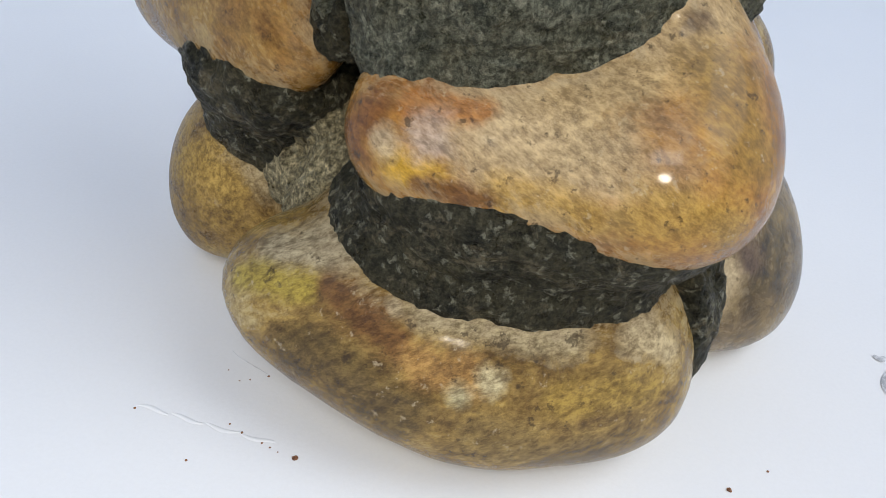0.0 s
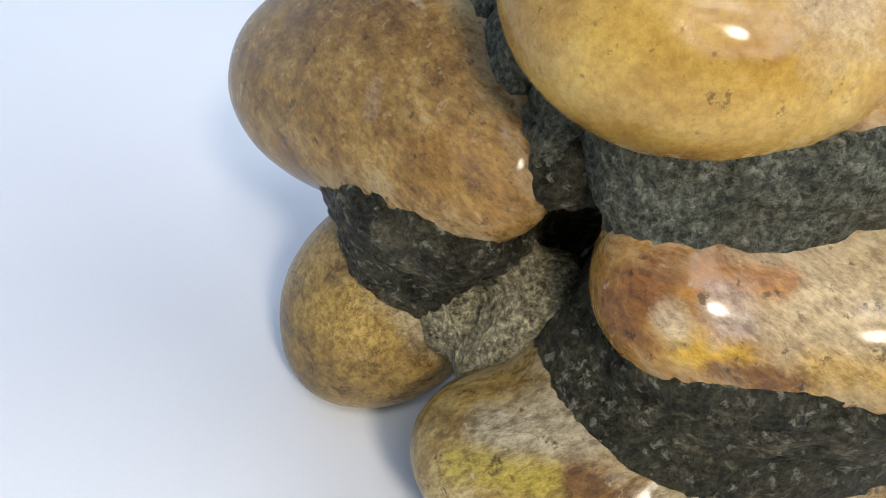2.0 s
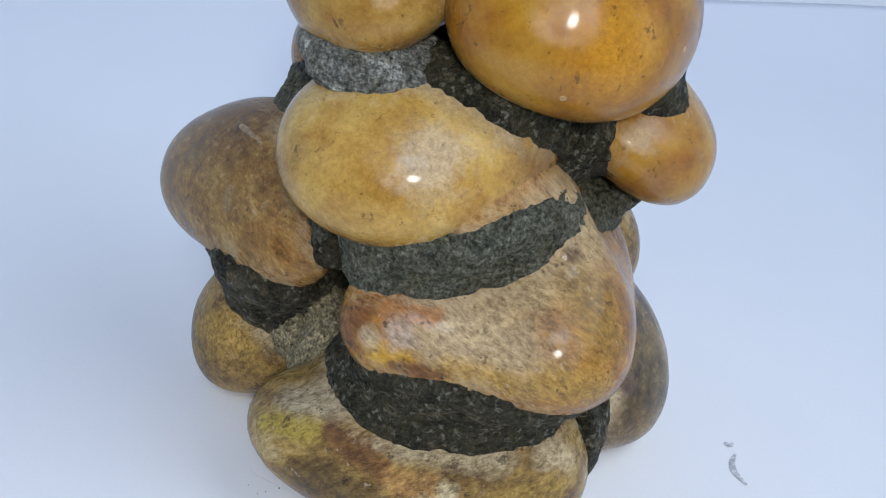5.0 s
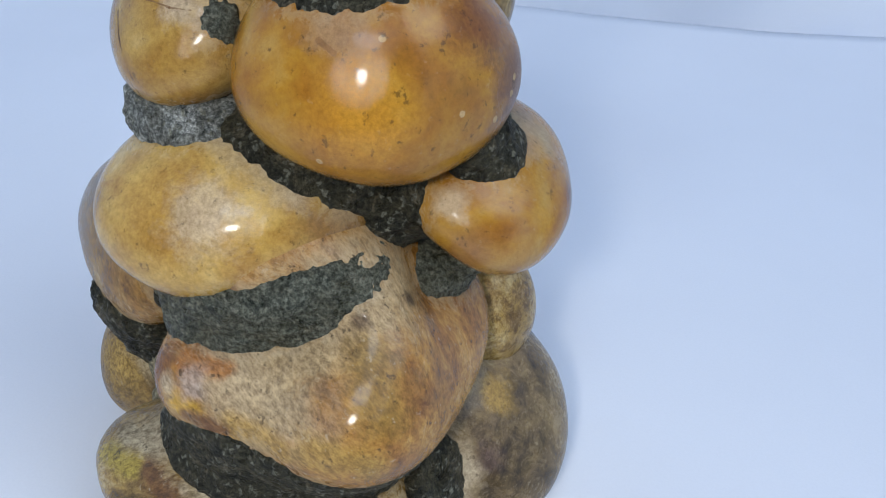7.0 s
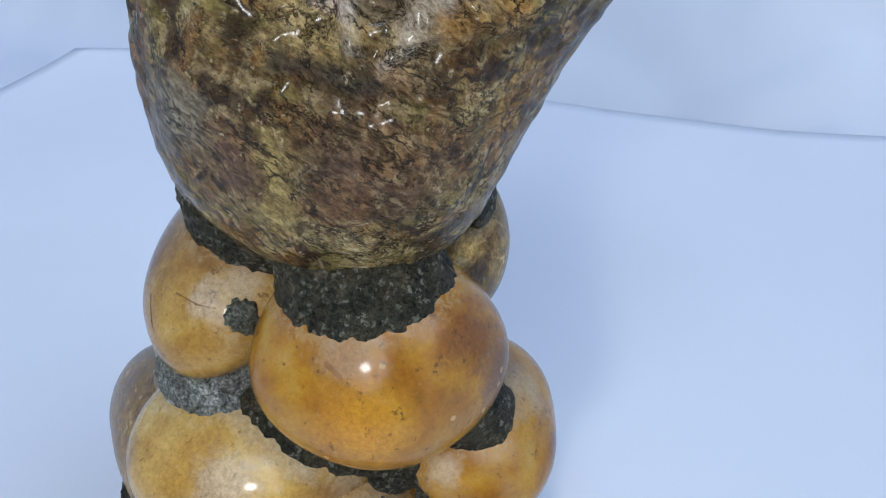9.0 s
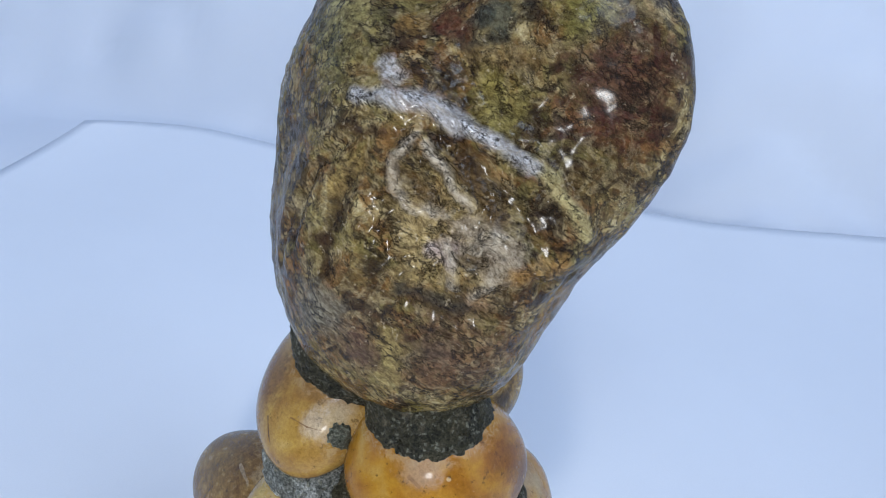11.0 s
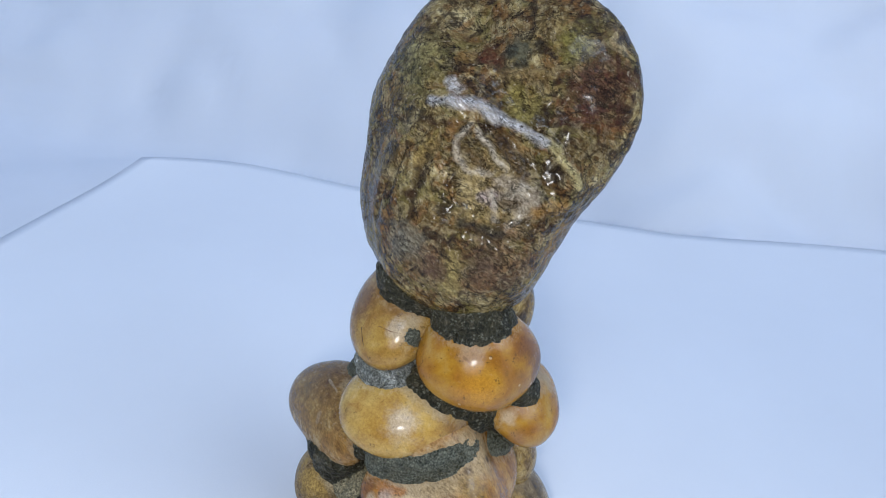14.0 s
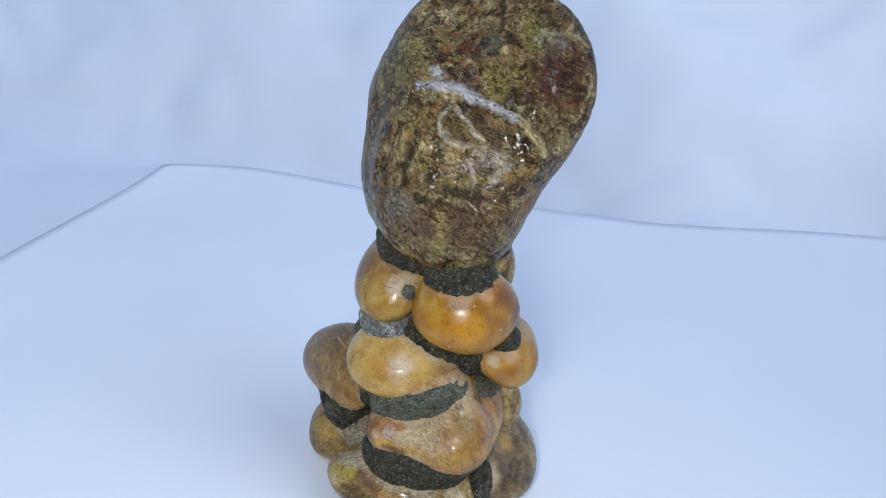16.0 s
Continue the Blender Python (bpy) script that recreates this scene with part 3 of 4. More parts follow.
def back_place(u, v):
    x = -1.5 + 3.2 * u
    s = v * 1.9 - 0.85
    d = max(0.0, s)
    far_left = min(1.0, max(0.0, -0.05 - x) / 0.1)
    rise = 0.052 * max(0.72 * far_left, 1 - math.exp(-d / 0.038)) + (d * d / 0.3 if d < 0.12 else 0.048 + (d - 0.12) * 0.8)
    w = 0.25 + 0.75 * min(1.0, max(0.0, s + 0.3) / 0.3)
    q = Vector((x, s, 0))
    n = noise.noise(q * 4.5 + Vector((3, 1, 2))) * 0.040 + abs(noise.noise(q * 8 + Vector((1, 7, 4)))) * 0.030 + noise.noise(q * 26) * 0.0025
    return (x, back_edge(x) + 0.028 + s * 0.8, -0.066 + rise + n * w * (1 - 0.6 * far_left * (s < 0.1)))


def paper_place(u, v):
    front = (-0.60 + 1.6 * u, -0.95 + 0.1 * u)
    bx = -0.41 + 1.5 * u
    back = (bx, back_edge(bx))
    x, y = front[0] + (back[0] - front[0]) * v, front[1] + (back[1] - front[1]) * v
    y -= 0.05 * max(0.0, (0.09 - u) / 0.09) ** 2 * max(0.0, (v - 0.85) / 0.15) ** 2
    lift = 0.009 * max(0.0, (v - 0.9) / 0.1) ** 2 + 0.006 * max(0.0, (0.08 - u) / 0.08) ** 2
    flat = min(1.0, math.hypot(x - 0.05, y - 0.22) / 0.25)
    return (x, y, lift + (0.0012 * noise.noise(Vector((x * 7, y * 7, 0.3)))) * max(0.0, flat - 0.5))


grid_sheet("ground", 4, 4, ground_place, SHEET, "white cloth covering the table top", "table")
grid_sheet("backdrop", 160, 110, back_place, SHEET, "crumpled white cloth rising behind the sculpture", "backdrop")
paper = grid_sheet("paper", 120, 120, paper_place, PAPER, "large smooth white paper laid under the sculpture", "paper")
paper.modifiers.new("thickness", "SOLIDIFY").thickness = 0.0004
paper.modifiers["thickness"].offset = -1



def wall_with_opening(name, y, x0, x1, z0, z1, hole, mat, label):
    """An upright wall 0.1 m thick with one rectangular opening through it."""
    hx0, hx1, hz0, hz1 = hole
    bm = bmesh.new()
    for ax, bx, az, bz in ((x0, hx0, z0, z1), (hx1, x1, z0, z1), (hx0, hx1, z0, hz0), (hx0, hx1, hz1, z1)):
        box = Matrix.Translation(((ax + bx) / 2, y - 0.05, (az + bz) / 2)) @ Matrix.Diagonal((bx - ax, 0.1, bz - az, 1))
        bmesh.ops.create_cube(bm, size=1.0, matrix=box)
    me = bpy.data.meshes.new(name)
    bm.to_mesh(me)
    bm.free()
    me.materials.append(mat)
    return tagged(new(name, me), label, "wall", kind="structure")


# unseen wall added to keep sky reflections off the stones, with an opening
wall_with_opening("wall_south", -1.15, -2.0, 2.0, -0.1, 2.5, (-0.33, 0.43, 1.61, 2.11), M_WALL, "unseen dim wall with a high window, added to block sky reflections")

# ---- the sculpture ----
sculpture = tagged(new("stone_sculpture"), "stacked sculpture of glossy brown river pebbles glued with dark mortar", "sculpture")
sculpture.location = (0.05, 0.22, 0.0)


def part(name, bm, mat, parent, label=""):
    me = bpy.data.meshes.new(name)
    bm.to_mesh(me)
    bm.free()
    me.shade_smooth()
    me.materials.append(mat)
    ob = new(name, me)
    ob.parent = parent
    return tagged(ob, label)


def sphere_dirs(n):
    out = []
    for k in range(n):
        i = k + 0.5
        ph, th = math.acos(1 - 2 * i / n), math.pi * (1 + 5 ** 0.5) * i
        out.append((math.cos(th) * math.sin(ph), math.sin(th) * math.sin(ph), math.cos(ph)))
    return np.array(out)


def turn_matrix(turn):
    w = Vector(turn)
    return Matrix.Rotation(w.length, 3, w.normalized()) if w.length > 1e-6 else Matrix.Identity(3)


STONES, JOINTS = [], []


def stone(name, centre, axes, turn, swells, mat, label, lumps=0.012, seed=0, detail=5, carve=None):
    """A water-worn stone: an ellipsoid with broad swells towards evenly spread directions and small lumps."""
    bm = bmesh.new()
    bmesh.ops.create_icosphere(bm, subdivisions=detail, radius=1.0)
    co = np.array([v.co[:] for v in bm.verts])
    r = np.ones(len(co))
    if swells:
        sharp = 12.0 if len(swells) >= 50 else 8.0 if len(swells) >= 30 else 5.0
        r += np.exp(sharp * (co @ sphere_dirs(len(swells)).T - 1)) @ np.array(swells)
    m = np.array(turn_matrix(turn))
    STONES.append((np.array(centre), np.array(axes), m, sphere_dirs(len(swells)), np.array(swells), 12.0 if len(swells) >= 50 else 8.0 if len(swells) >= 30 else 5.0))
    base = np.array(sculpture.location)
    out = (co * r[:, None] * np.array(axes)) @ m.T + np.array(centre) - base
    for v, p, u in zip(bm.verts, out, co):
        q = Vector(p)
        k = noise.noise(q * 55 + Vector((seed, 0, 0))) * lumps + noise.noise(q * 160 + Vector((0, seed, 0))) * lumps * 0.3
        q = q + (q - Vector(np.array(centre) - base)) * k
        v.co = q
    marks = carve(bm) if carve else {}
    ob = part(name, bm, mat, sculpture, label)
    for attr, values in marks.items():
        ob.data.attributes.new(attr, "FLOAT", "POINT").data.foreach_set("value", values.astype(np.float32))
    return ob


def to_stones(p, near):
    """How far each point (n x 3) lies outside the stones, softened where two of them come close."""
    soft, total = 0.0035, np.zeros(len(p))
    for centre, axes, m, dirs, swells, sharp in near:
        q = ((p - centre) @ m) / axes
        k0 = np.linalg.norm(q, axis=1) + 1e-9
        r = np.ones(len(p))
        if len(swells):
            r += np.exp(sharp * ((q / k0[:, None]) @ dirs.T - 1)) @ swells
        d = k0 * (k0 - r) / (np.linalg.norm(q / axes, axis=1) + 1e-9)
        total += np.exp(-np.clip(d, -0.03, 0.08) / soft)
    return -soft * np.log(total)


def mortar(centre, axes, turn=(0, 0, 0), mat=None, label="rough dark grey cement mortar", seed=0, detail=6, proud=0.006, reach=1.12):
    """Cement pressed into the joint round centre: its face sinks between the stones and feathers out on to them."""
    bm = bmesh.new()
    bmesh.ops.create_icosphere(bm, subdivisions=detail, radius=1.0)
    ways = (np.array([v.co[:] for v in bm.verts]) * np.array(axes) * reach) @ np.array(turn_matrix(turn)).T
    c = np.array(centre)
    ragged = np.array([noise.noise(Vector(w) * 130 + Vector((seed * 3.1, 0, 0))) + 0.6 * noise.noise(Vector(w) * 340 + Vector((0, seed, 0))) for w in ways])
    steps = np.linspace(0.15, 1.0, 22)
    near = [st for st in STONES if np.linalg.norm(st[0] - c) < 1.25 * max(st[1]) + 1.1 * max(axes)]
    heart = max(0.0, float(to_stones(c[None, :], near)[0]) + 0.003)
    JOINTS.append((c, np.array(axes) * reach, np.array(turn_matrix(turn))))
    last = np.full(len(ways), -1.0)
    s = np.ones(len(ways))
    open_air = np.zeros(len(ways), bool)
    for i, t in enumerate(steps):
        lip = max(proud, heart) * (1 - t ** 4) - 0.0007 + 0.0006 * ragged
        f = to_stones(c + ways * t, near) - lip
        out = (f > 0) & ~open_air
        gap = steps[i] - steps[max(0, i - 1)]
        s[out] = t - gap * np.clip(f[out] / np.maximum(f[out] - np.minimum(last[out], 0), 1e-6), 0, 1)
        open_air |= out
        last = f
    for v, w, t in zip(bm.verts, ways, s):
        p = Vector(c + w * t) - Vector(sculpture.location)
        q = p + Vector((seed * 0.3, 0, 0))
        k = noise.noise(q * 140) * 0.0009 + noise.noise(q * 330) * 0.0008 + noise.noise(q * 700) * 0.0006
        v.co = p + Vector(w).normalized() * k
    return part("mortar", bm, mat or MORTAR, sculpture, label)


stone("boulder", (0.0565, 0.1997, 0.0818), (0.0442, 0.041, 0.0367), (-0.0443, -0.0756, 0.231), [0.024, 0.064, -0.046, 0.135, 0.001, -0.048, 0.09, -0.015, -0.469, -0.012, -0.274, -0.395, -0.001, 0.022, -0.261, 0.184, -0.237, -0.002, -0.052, 0.238, -0.005, 0.287, -0.044, 0.212, 0.123, -0.002, 0.181, -0.057, -0.08, -0.001, -0.015, -0.045], M_BOULDER, "large dusty brown front boulder", seed=1)
stone("cobble", (0.0481, 0.1893, 0.0272), (0.0293, 0.0401, 0.0512), (-0.7122, -4.215, 0.5899), [0.03, -0.003, -0.062, -0.017, 0.002, -0.062, 0.112, -0.024, -0.024, 0.028, -0.116, -0.129, -0, 0.132, 0.023, -0.021, -0.07, 0, -0.004, -0.032, -0.001, 0.06, -0.003, 0.01, -0.061, -0.007, 0.455, -0.051, -0.031, -0.067, -0.118, -0.211], M_BASE, "broad mottled olive brown base cobble", seed=2)
stone("cobble", (-0.0136, 0.2302, 0.0278), (0.0242, 0.0224, 0.0263), (0.0479, 0.5262, 0.3658), [-0.003, 0.065, -0.017, -0.04, -0.027, 0.004, 0.008, -0.082, 0.1, 0.077, -0.027, 0.203], M_SMALL, "small olive brown cobble with sandy bloom", seed=3)
stone("cobble", (0.0806, 0.2345, 0.0331), (0.0294, 0.0465, 0.0405), (1.008, -1.165, 0.4377), [0.022, 0, 0, 0.064, -0, -0.012, -0.024, 0, 0.219, -0.001, 0.01, -0.052, -0.001, 0.156, -0.002, 0.02], M_RIGHT_ROCK, "grey brown lumpy base cobble", seed=4)
stone("cobble", (0.0931, 0.2446, 0.0613), (0.024, 0.022, 0.0224), (-4.437, 5.729, -1.709), [], M_BACK, "dark olive veined cobble", seed=5)
stone("pebble", (-0.0163, 0.2351, 0.0775), (0.0425, 0.0315, 0.0207), (0.7943, -0.3992, -0.5408), [-0.018, -0.062, 0.008, -0.07, -0.025, 0.247, 0.081, 0.015, -0.189, -0.004, -0.242, -0.059, 0.019, 0.035, -0.004, -0.019], M_LEFT, "rust brown oval pebble with a pale vein", seed=6)
stone("pebble", (0.0327, 0.2036, 0.114), (0.0392, 0.0307, 0.0222), (0.3786, -0.0428, 0.144), [-0.008, -0.03, -0.007, 0.001, -0.013, -0.015, -0.012, 0, 0.041, 0.031, 0.048, 0.009, -0.01, -0.097, -0.04, 0.002, 0.017, -0.006, -0.009, 0.019], M_MID, "glossy honey coloured oval pebble", seed=7)
stone("pebble", (0.0197, 0.2354, 0.1632), (0.0286, 0.0367, 0.0214), (0.4561, -0.2678, -0.082), [-0.039, -0.083, -0.004, 0.024, -0.006, 0.007, 0.01, -0, 0.116, 0.002, 0.012, 0.118, 0, 0.005, -0.003, -0.004], M_UL, "glossy tan pebble with a fine crack", seed=8)
stone("pebble", (0.0722, 0.2164, 0.1545), (0.0362, 0.0321, 0.026), (0.5079, 0.1596, 0.1808), [0.071, 0.015, -0.021, -0.029, -0.01, -0.082, -0.016, -0.066, 0.106, -0.021, -0.003, 0.128, -0.014, 0.009, -0.035, 0.003, -0.026, -0.014, -0.003, -0.032], M_ORANGE, "glossy amber orange pebble", seed=9)
stone("pebble", (0.0948, 0.2329, 0.1186), (0.0277, 0.0319, 0.0187), (0.195, 0.321, 0.0594), [-0.083, -0.03, -0.068, 0.036, -0.067, 0.133, -0, 0.04, 0.059, -0.013, -0.008, -0.03, -0.013, 0.144, -0.011, -0.033, -0.136, -0.006, 0.068, -0.091], M_RIGHT, "small orange pebble with a grey dusty top", seed=10)
stone("pebble", (0.0101, 0.2653, 0.1178), (0.0173, 0.022, 0.0223), (0.4731, 3.99, 1.628), [-0.042, 0, -0, 0.003, -0.001, -0.001, -0.001, -0], M_BACK_LEFT, "small dark brown pebble", seed=11)
stone("pebble", (0.0683, 0.2589, 0.1641), (0.0231, 0.0295, 0.0319), (0.0846, -0.4707, -1.284), [0, 0.002, 0, 0, 0.01, 0, 0.002, 0.02], M_BACK_RIGHT, "olive brown speckled pebble", seed=12)


def to_line(q, points):
    """Distance of each point of q (n x 3) from a broken line."""
    best = np.full(len(q), 9.0)
    for a, b in zip(np.array(points), np.array(points[1:])):
        t = np.clip((q - a) @ (b - a) / ((b - a) @ (b - a)), 0, 1)
        best = np.minimum(best, np.linalg.norm(q - a - t[:, None] * (b - a), axis=1))
    return best


# ridges (+), hollows and cracks (-) across the front of the top rock: height, width, line
RIDGES = [(0.0022, 0.0040, SEAM), (0.0026, 0.0036, SEAM_TAIL), (-0.0030, 0.0046, HOLLOW), (0.0030, 0.0022, EYE_RING), (0.0030, 0.0020, EYE_RIGHT), (-0.0020, 0.0024, EYE_HOLE),
          (0.0026, 0.0020, FAN_A), (0.0026, 0.0020, FAN_B), (0.0022, 0.0020, FAN_C), (0.0030, 0.0020, FAN_D), (0.0024, 0.0018, FAN_E),
          (-0.0034, 0.0018, CRACK_A), (-0.0036, 0.0020, CRACK_B), (-0.0018, 0.0030, SHELF), (-0.0020, 0.0040, DENT_L), (0.0016, 0.0050, LUMP_L),
          (-0.0030, 0.0030, [(-0.0191, -0.0022, 0.2851), (-0.0301, -0.0027, 0.2728), (-0.0365, -0.0033, 0.261), (-0.0391, -0.0073, 0.2429)]),
          (-0.0024, 0.0030, [(-0.041, -0.0028, 0.2515), (-0.045, -0.0018, 0.23)])]


def crystal_relief(bm):
    """Rough broken quartz on the front face of the top rock, with ridges, hollows and cracks; returns masks for its
    minerals and for the shade painted in its hollows.
    """
    rough, wander = [], []
    for v in bm.verts:
        q = v.co
        w = math.exp(-((q - Vector((0.0164, -0.0129, 0.2641))).length / 0.030) ** 2)
        k = noise.noise(q * 60) * (0.0005 + 0.0013 * math.exp(-((q - Vector((0.01, -0.01, 0.265))).length / 0.042) ** 2)) + noise.noise(q * 200) * 0.0006 + noise.noise(q * 520) * 0.00035
        if w > 0.02:
            d, _ = noise.voronoi(q * 120)
            d2, _ = noise.voronoi(q * 260)
            k += w * ((d[1] - d[0]) * 0.0050 - 0.0020 + (d2[1] - d2[0]) * 0.0028)
        rough.append(k)
        wander.append(noise.noise_vector(q * 150) * 0.0013 + noise.noise_vector(q * 500) * 0.0005)
    co = np.array([v.co[:] for v in bm.verts])
    co[:, 2] += 0.0075 * np.clip((co[:, 2] - 0.298) / 0.04, 0, 1) ** 1.5
    bent = co + np.array([w[:] for w in wander])
    front = np.clip((0.04 - co[:, 1]) / 0.01, 0, 1)
    k = np.array(rough)
    for height, width, line in RIDGES:
        k += front * height * np.exp(-(to_line(bent, line) / width) ** 2)
    for centre, height, width in (((0.058, -0.013, 0.255), 0.0055, 0.016), ((-0.013, -0.021, 0.243), 0.0045, 0.015)):
        k += height * np.exp(-(np.linalg.norm(co - np.array(centre), axis=1) / width) ** 2)
    n = co - np.array((0.005, 0.06, 0.255))
    n /= np.linalg.norm(n, axis=1)[:, None]
    for v, p in zip(bm.verts, co + n * k[:, None]):
        v.co = p

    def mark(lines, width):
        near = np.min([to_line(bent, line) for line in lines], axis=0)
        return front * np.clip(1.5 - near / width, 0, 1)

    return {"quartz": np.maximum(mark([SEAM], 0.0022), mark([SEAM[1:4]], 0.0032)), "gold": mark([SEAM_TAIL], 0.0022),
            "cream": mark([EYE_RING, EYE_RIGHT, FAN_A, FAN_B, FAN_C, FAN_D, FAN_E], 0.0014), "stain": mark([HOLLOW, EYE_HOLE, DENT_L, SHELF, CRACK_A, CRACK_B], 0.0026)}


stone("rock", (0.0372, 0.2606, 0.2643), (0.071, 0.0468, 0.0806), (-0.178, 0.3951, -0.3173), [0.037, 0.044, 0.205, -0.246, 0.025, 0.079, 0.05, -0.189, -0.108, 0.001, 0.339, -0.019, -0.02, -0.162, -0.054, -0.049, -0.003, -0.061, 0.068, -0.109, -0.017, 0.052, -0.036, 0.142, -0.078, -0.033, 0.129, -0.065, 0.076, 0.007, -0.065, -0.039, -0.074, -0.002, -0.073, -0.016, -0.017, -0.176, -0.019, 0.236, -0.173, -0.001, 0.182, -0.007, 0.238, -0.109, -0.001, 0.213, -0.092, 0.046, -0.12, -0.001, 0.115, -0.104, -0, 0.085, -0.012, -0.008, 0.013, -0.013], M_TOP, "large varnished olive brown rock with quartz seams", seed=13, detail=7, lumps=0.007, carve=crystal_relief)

# mortar between the stones, from the foot upwards, and dark fillers inside the gaps
mortar((0.0535, 0.1865, 0.0525), (0.0405, 0.034, 0.0165), seed=1)
mortar((0.0961, 0.1879, 0.032), (0.008, 0.013, 0.024), seed=2)
mortar((-0.0050, 0.217, 0.0545), (0.0245, 0.024, 0.0165), (0, 0.25, 0), seed=3, proud=0.010)
mortar((0.0075, 0.2075, 0.0445), (0.0175, 0.0145, 0.0185), proud=0.009, mat=MORTAR_SAND, label="pale sandy cement smear", seed=4)
mortar((0.0135, 0.2009, 0.0815), (0.008, 0.008, 0.008), seed=5)
# next two: dark fillers added deep in a gap that is only a shaded void
mortar((0.0130, 0.226, 0.066), (0.020, 0.014, 0.024), seed=23, proud=0.012)
mortar((0.0120, 0.224, 0.047), (0.014, 0.012, 0.020), seed=24, proud=0.014)
mortar((0.0448, 0.1943, 0.0940), (0.0335, 0.021, 0.0145), (0, -0.3, 0), proud=0.009, mat=MORTAR_GREY, label="rough blue grey cement mortar", seed=6)
mortar((0.0889, 0.2182, 0.094), (0.015, 0.013, 0.007), mat=MORTAR_GREY, label="rough blue grey cement mortar", seed=7)
mortar((-0.0015, 0.234, 0.1045), (0.0055, 0.013, 0.017), seed=8, mat=MORTAR_GREY)
mortar((0.0025, 0.217, 0.0985), (0.0050, 0.010, 0.014), seed=17, mat=MORTAR_GREY)
mortar((0.0095, 0.204, 0.0885), (0.0060, 0.008, 0.010), seed=18, mat=MORTAR_GREY)
# next two: unseen dark cores added so that holes through the stack look black
mortar((0.045, 0.243, 0.078), (0.034, 0.024, 0.030), seed=19)
mortar((0.035, 0.246, 0.035), (0.016, 0.016, 0.026), seed=21)
mortar((0.042, 0.238, 0.150), (0.024, 0.014, 0.026), seed=20)
mortar((0.0905, 0.250, 0.190), (0.006, 0.010, 0.012), seed=22)
mortar((0.001, 0.2482, 0.1061), (0.014, 0.014, 0.011), seed=9, mat=MORTAR_GREY)
mortar((0.0177, 0.2144, 0.135), (0.022, 0.019, 0.0075), mat=MORTAR_PALE, label="whitish grey cement mortar", seed=10)
mortar((0.0519, 0.2111, 0.1271), (0.024, 0.018, 0.012), (0, 0.3, 0), seed=11)
mortar((0.0763, 0.2168, 0.1173), (0.017, 0.016, 0.014), seed=12)
mortar((0.0961, 0.2217, 0.1318), (0.015, 0.015, 0.012), seed=13, reach=0.98)
mortar((0.0321, 0.2085, 0.161), (0.006, 0.006, 0.008), mat=MORTAR_GREY, seed=14, reach=0.9)
mortar((0.026, 0.2300, 0.1805), (0.023, 0.016, 0.0115), (0, 0.4, 0), seed=15, proud=0.010)
mortar((0.0645, 0.2190, 0.1765), (0.0256, 0.0258, 0.0152), seed=16, reach=1.0)


def dusty_rims():
    """Marks a band on every stone, a few millimetres wide, where cement dust lies round the joints."""
    for ob in sculpture.children:
        if ob.name.startswith("mortar"):
            continue
        co = np.array([v.co[:] for v in ob.data.vertices]) + np.array(sculpture.location)
        best = np.full(len(co), 1.0)
        for c, axes, m in JOINTS:
            q = ((co - c) @ m) / axes
            k0 = np.linalg.norm(q, axis=1) + 1e-9
            best = np.minimum(best, k0 * (k0 - 1) / (np.linalg.norm(q / axes, axis=1) + 1e-9))
        rim = np.clip(1.2 - best / 0.0036, 0, 1)
        ob.data.attributes.new("rim", "FLOAT", "POINT").data.foreach_set("value", rim.astype(np.float32))


dusty_rims()

# ---- crumbs, a hair and a pencil smudge on the paper ----
M_SMUDGE, _nt, _b = material("graphite_smudge")
link(_nt, ramp(_nt, tex(_nt, "ShaderNodeTexNoise", 260, 5, 0.7, shifted(_nt, 3)).outputs[0], [(0.4, (0.34, 0.35, 0.38)), (0.58, (0.7, 0.71, 0.74))]), _b.inputs["Base Color"])
_b.inputs["Roughness"].default_value = 0.7
M_CRUMB, _nt, _b = material("brown_crumb")
link(_nt, ramp(_nt, tex(_nt, "ShaderNodeTexNoise", 900, 4, 0.7, shifted(_nt, 4)).outputs[0], [(0.4, (0.10, 0.035, 0.015)), (0.6, (0.3, 0.14, 0.07))]), _b.inputs["Base Color"])
_b.inputs["Roughness"].default_value = 0.8


def crumb(x, y, size, label):
    bm = bmesh.new()
    bmesh.ops.create_icosphere(bm, subdivisions=2, radius=size)
    for v in bm.verts:
        v.co *= 1 + 0.45 * noise.noise(v.co / size * 1.3 + Vector((x * 900, y * 900, 0)))
        v.co.z *= 0.5
    me = bpy.data.meshes.new("crumb")
    bm.to_mesh(me)
    bm.free()
    me.materials.append(M_CRUMB)
    ob = tagged(new("crumb", me), label, "crumb", "crumbs on the paper")
    ob.location = (x, y, size * 0.3)
    return ob


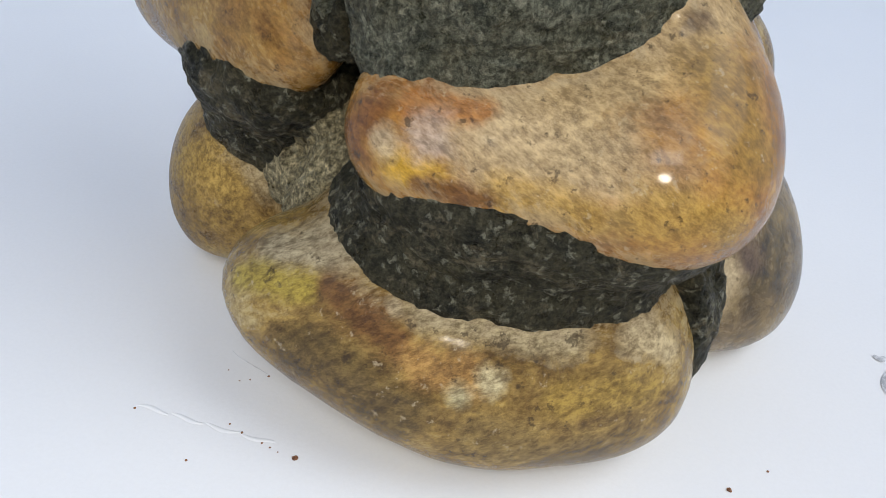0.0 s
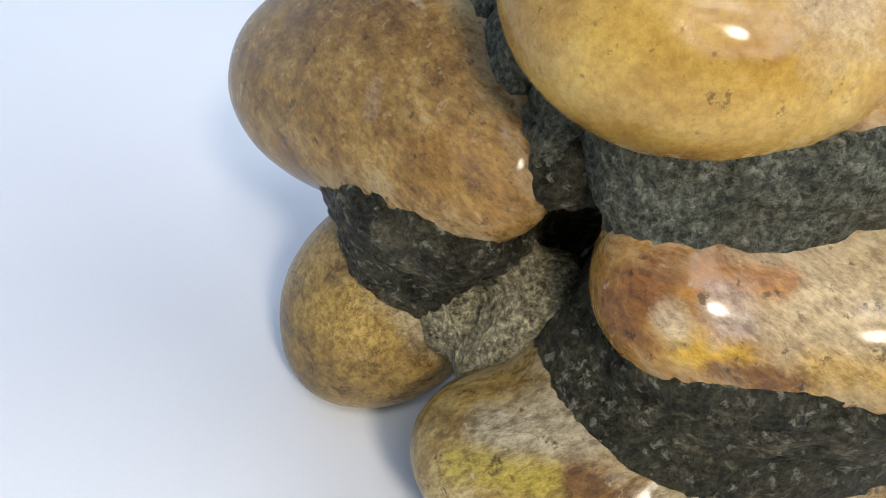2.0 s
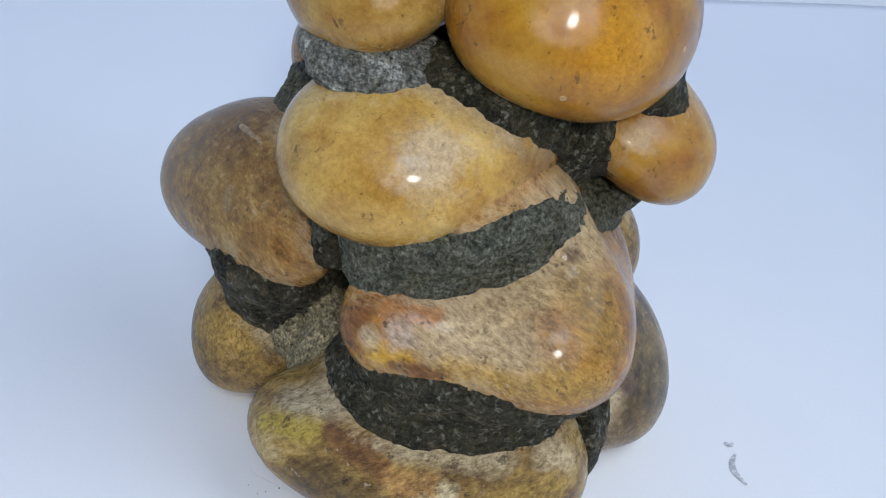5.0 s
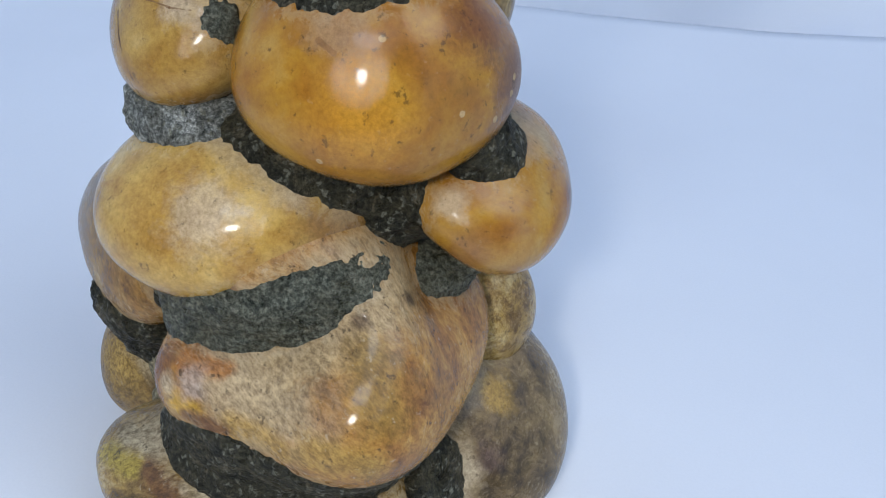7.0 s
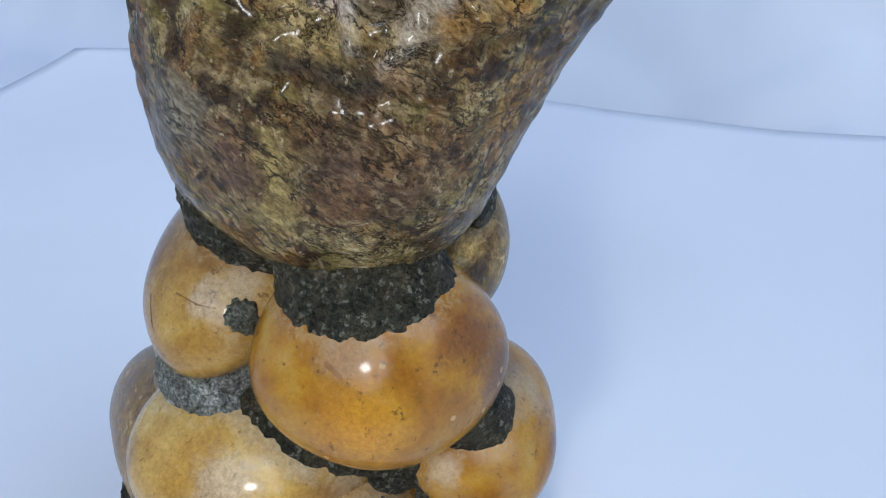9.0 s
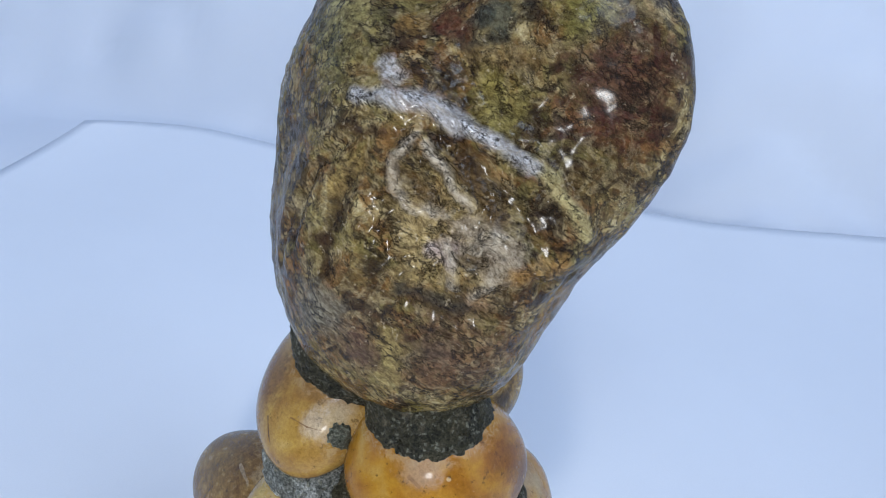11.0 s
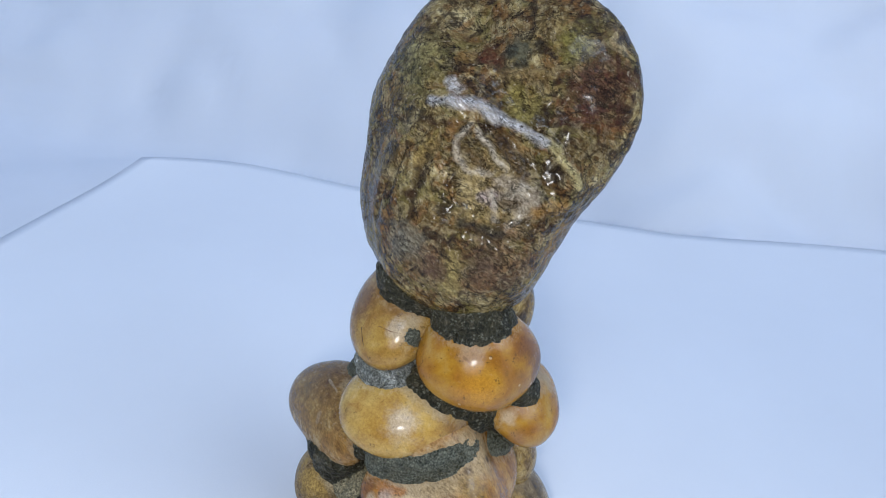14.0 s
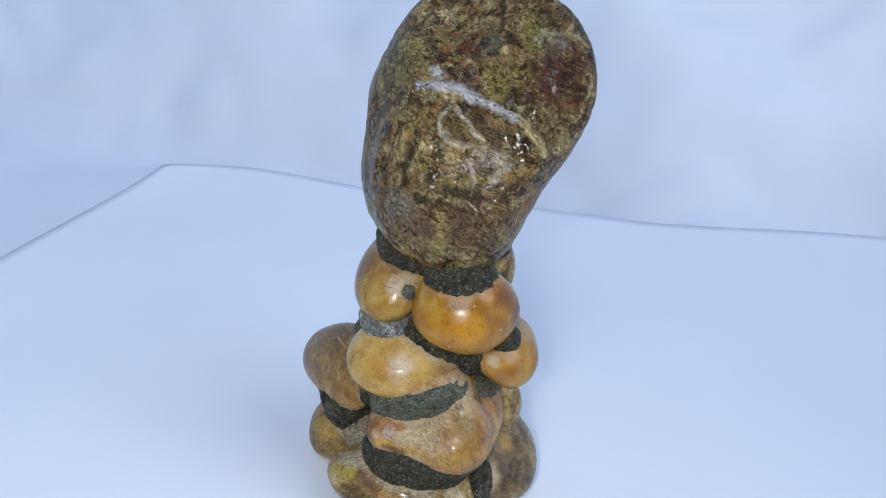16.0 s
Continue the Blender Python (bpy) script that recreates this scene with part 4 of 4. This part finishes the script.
crumb(0.0096, 0.1539, 0.0007, "reddish brown crumb lying on the white paper")
crumb(0.1067, 0.1594, 0.0006, "reddish brown crumb lying on the white paper")
for x, y, r in ((-0.0133, 0.1500, 0.0003), (-0.0036, 0.1592, 0.0003), (-0.0020, 0.1770, 0.0003), (0.0035, 0.1560, 0.00025), (-0.0294, 0.1625, 0.0003),
                (0.0015, 0.1570, 0.0003), (-0.0070, 0.1612, 0.00025), (0.0055, 0.1550, 0.0002), (-0.0120, 0.1775, 0.0002), (0.1170, 0.1660, 0.0003),
                (-0.0085, 0.1745, 0.0002), (-0.0061, 0.1752, 0.0002)):
    crumb(x, y, r, "tiny dark crumb lying on the white paper")


def ribbon(name, points, width, height, mat, label, category):
    """A thin flat strip along the points, thinning to its ends."""
    bm = bmesh.new()
    rows = []
    for i, (x, y) in enumerate(points):
        a, c = Vector(points[max(0, i - 1)]), Vector(points[min(len(points) - 1, i + 1)])
        side = (c - a).normalized().orthogonal()
        w = width * (0.25 + 0.75 * math.sin(math.pi * (i + 0.5) / len(points)))
        rows.append([bm.verts.new((x + side.x * w * k, y + side.y * w * k, z)) for k, z in ((-1, 0.0), (-0.5, height), (0.5, height), (1, 0.0))])
    for p, q in zip(rows, rows[1:]):
        for k in range(3):
            bm.faces.new((p[k], p[k + 1], q[k + 1], q[k]))
    me = bpy.data.meshes.new(name)
    bm.to_mesh(me)
    bm.free()
    me.shade_smooth()
    me.materials.append(mat)
    ob = tagged(new(name, me), label, category)
    ob.location.z = 0.0003
    return ob


ribbon("hair", [(-0.0128 + 0.0106 * t + 0.0006 * math.sin(3 * t), 0.1839 - 0.0066 * t ** 0.7) for t in [i / 12 for i in range(13)]], 0.00012, 0.0001,
       M_SMUDGE, "fine grey hair lying on the white paper", "hair")
ribbon("smudge", [(0.1588 - 0.0030 * math.sin(math.pi * t), 0.2050 - 0.0140 * t) for t in [i / 12 for i in range(13)]], 0.0012, 0.0001,
       M_SMUDGE, "grey curved pencil smudge on the white paper", "smudge")
ribbon("smudge", [(0.1565 + 0.0030 * t, 0.2105 - 0.0012 * math.sin(3 * t)) for t in [i / 6 for i in range(7)]], 0.0011, 0.0001,
       M_SMUDGE, "small grey pencil smudge on the white paper", "smudge")
for k in range(4):
    ribbon("crease", [(-0.029 + 0.0085 * k + 0.0078 * t, 0.1633 - 0.0016 * k - 0.0014 * t + 0.0004 * math.sin(5 * t + k)) for t in [i / 8 for i in range(9)]],
           0.0006, 0.00014, PAPER, "small raised crease in the white paper", "crease")
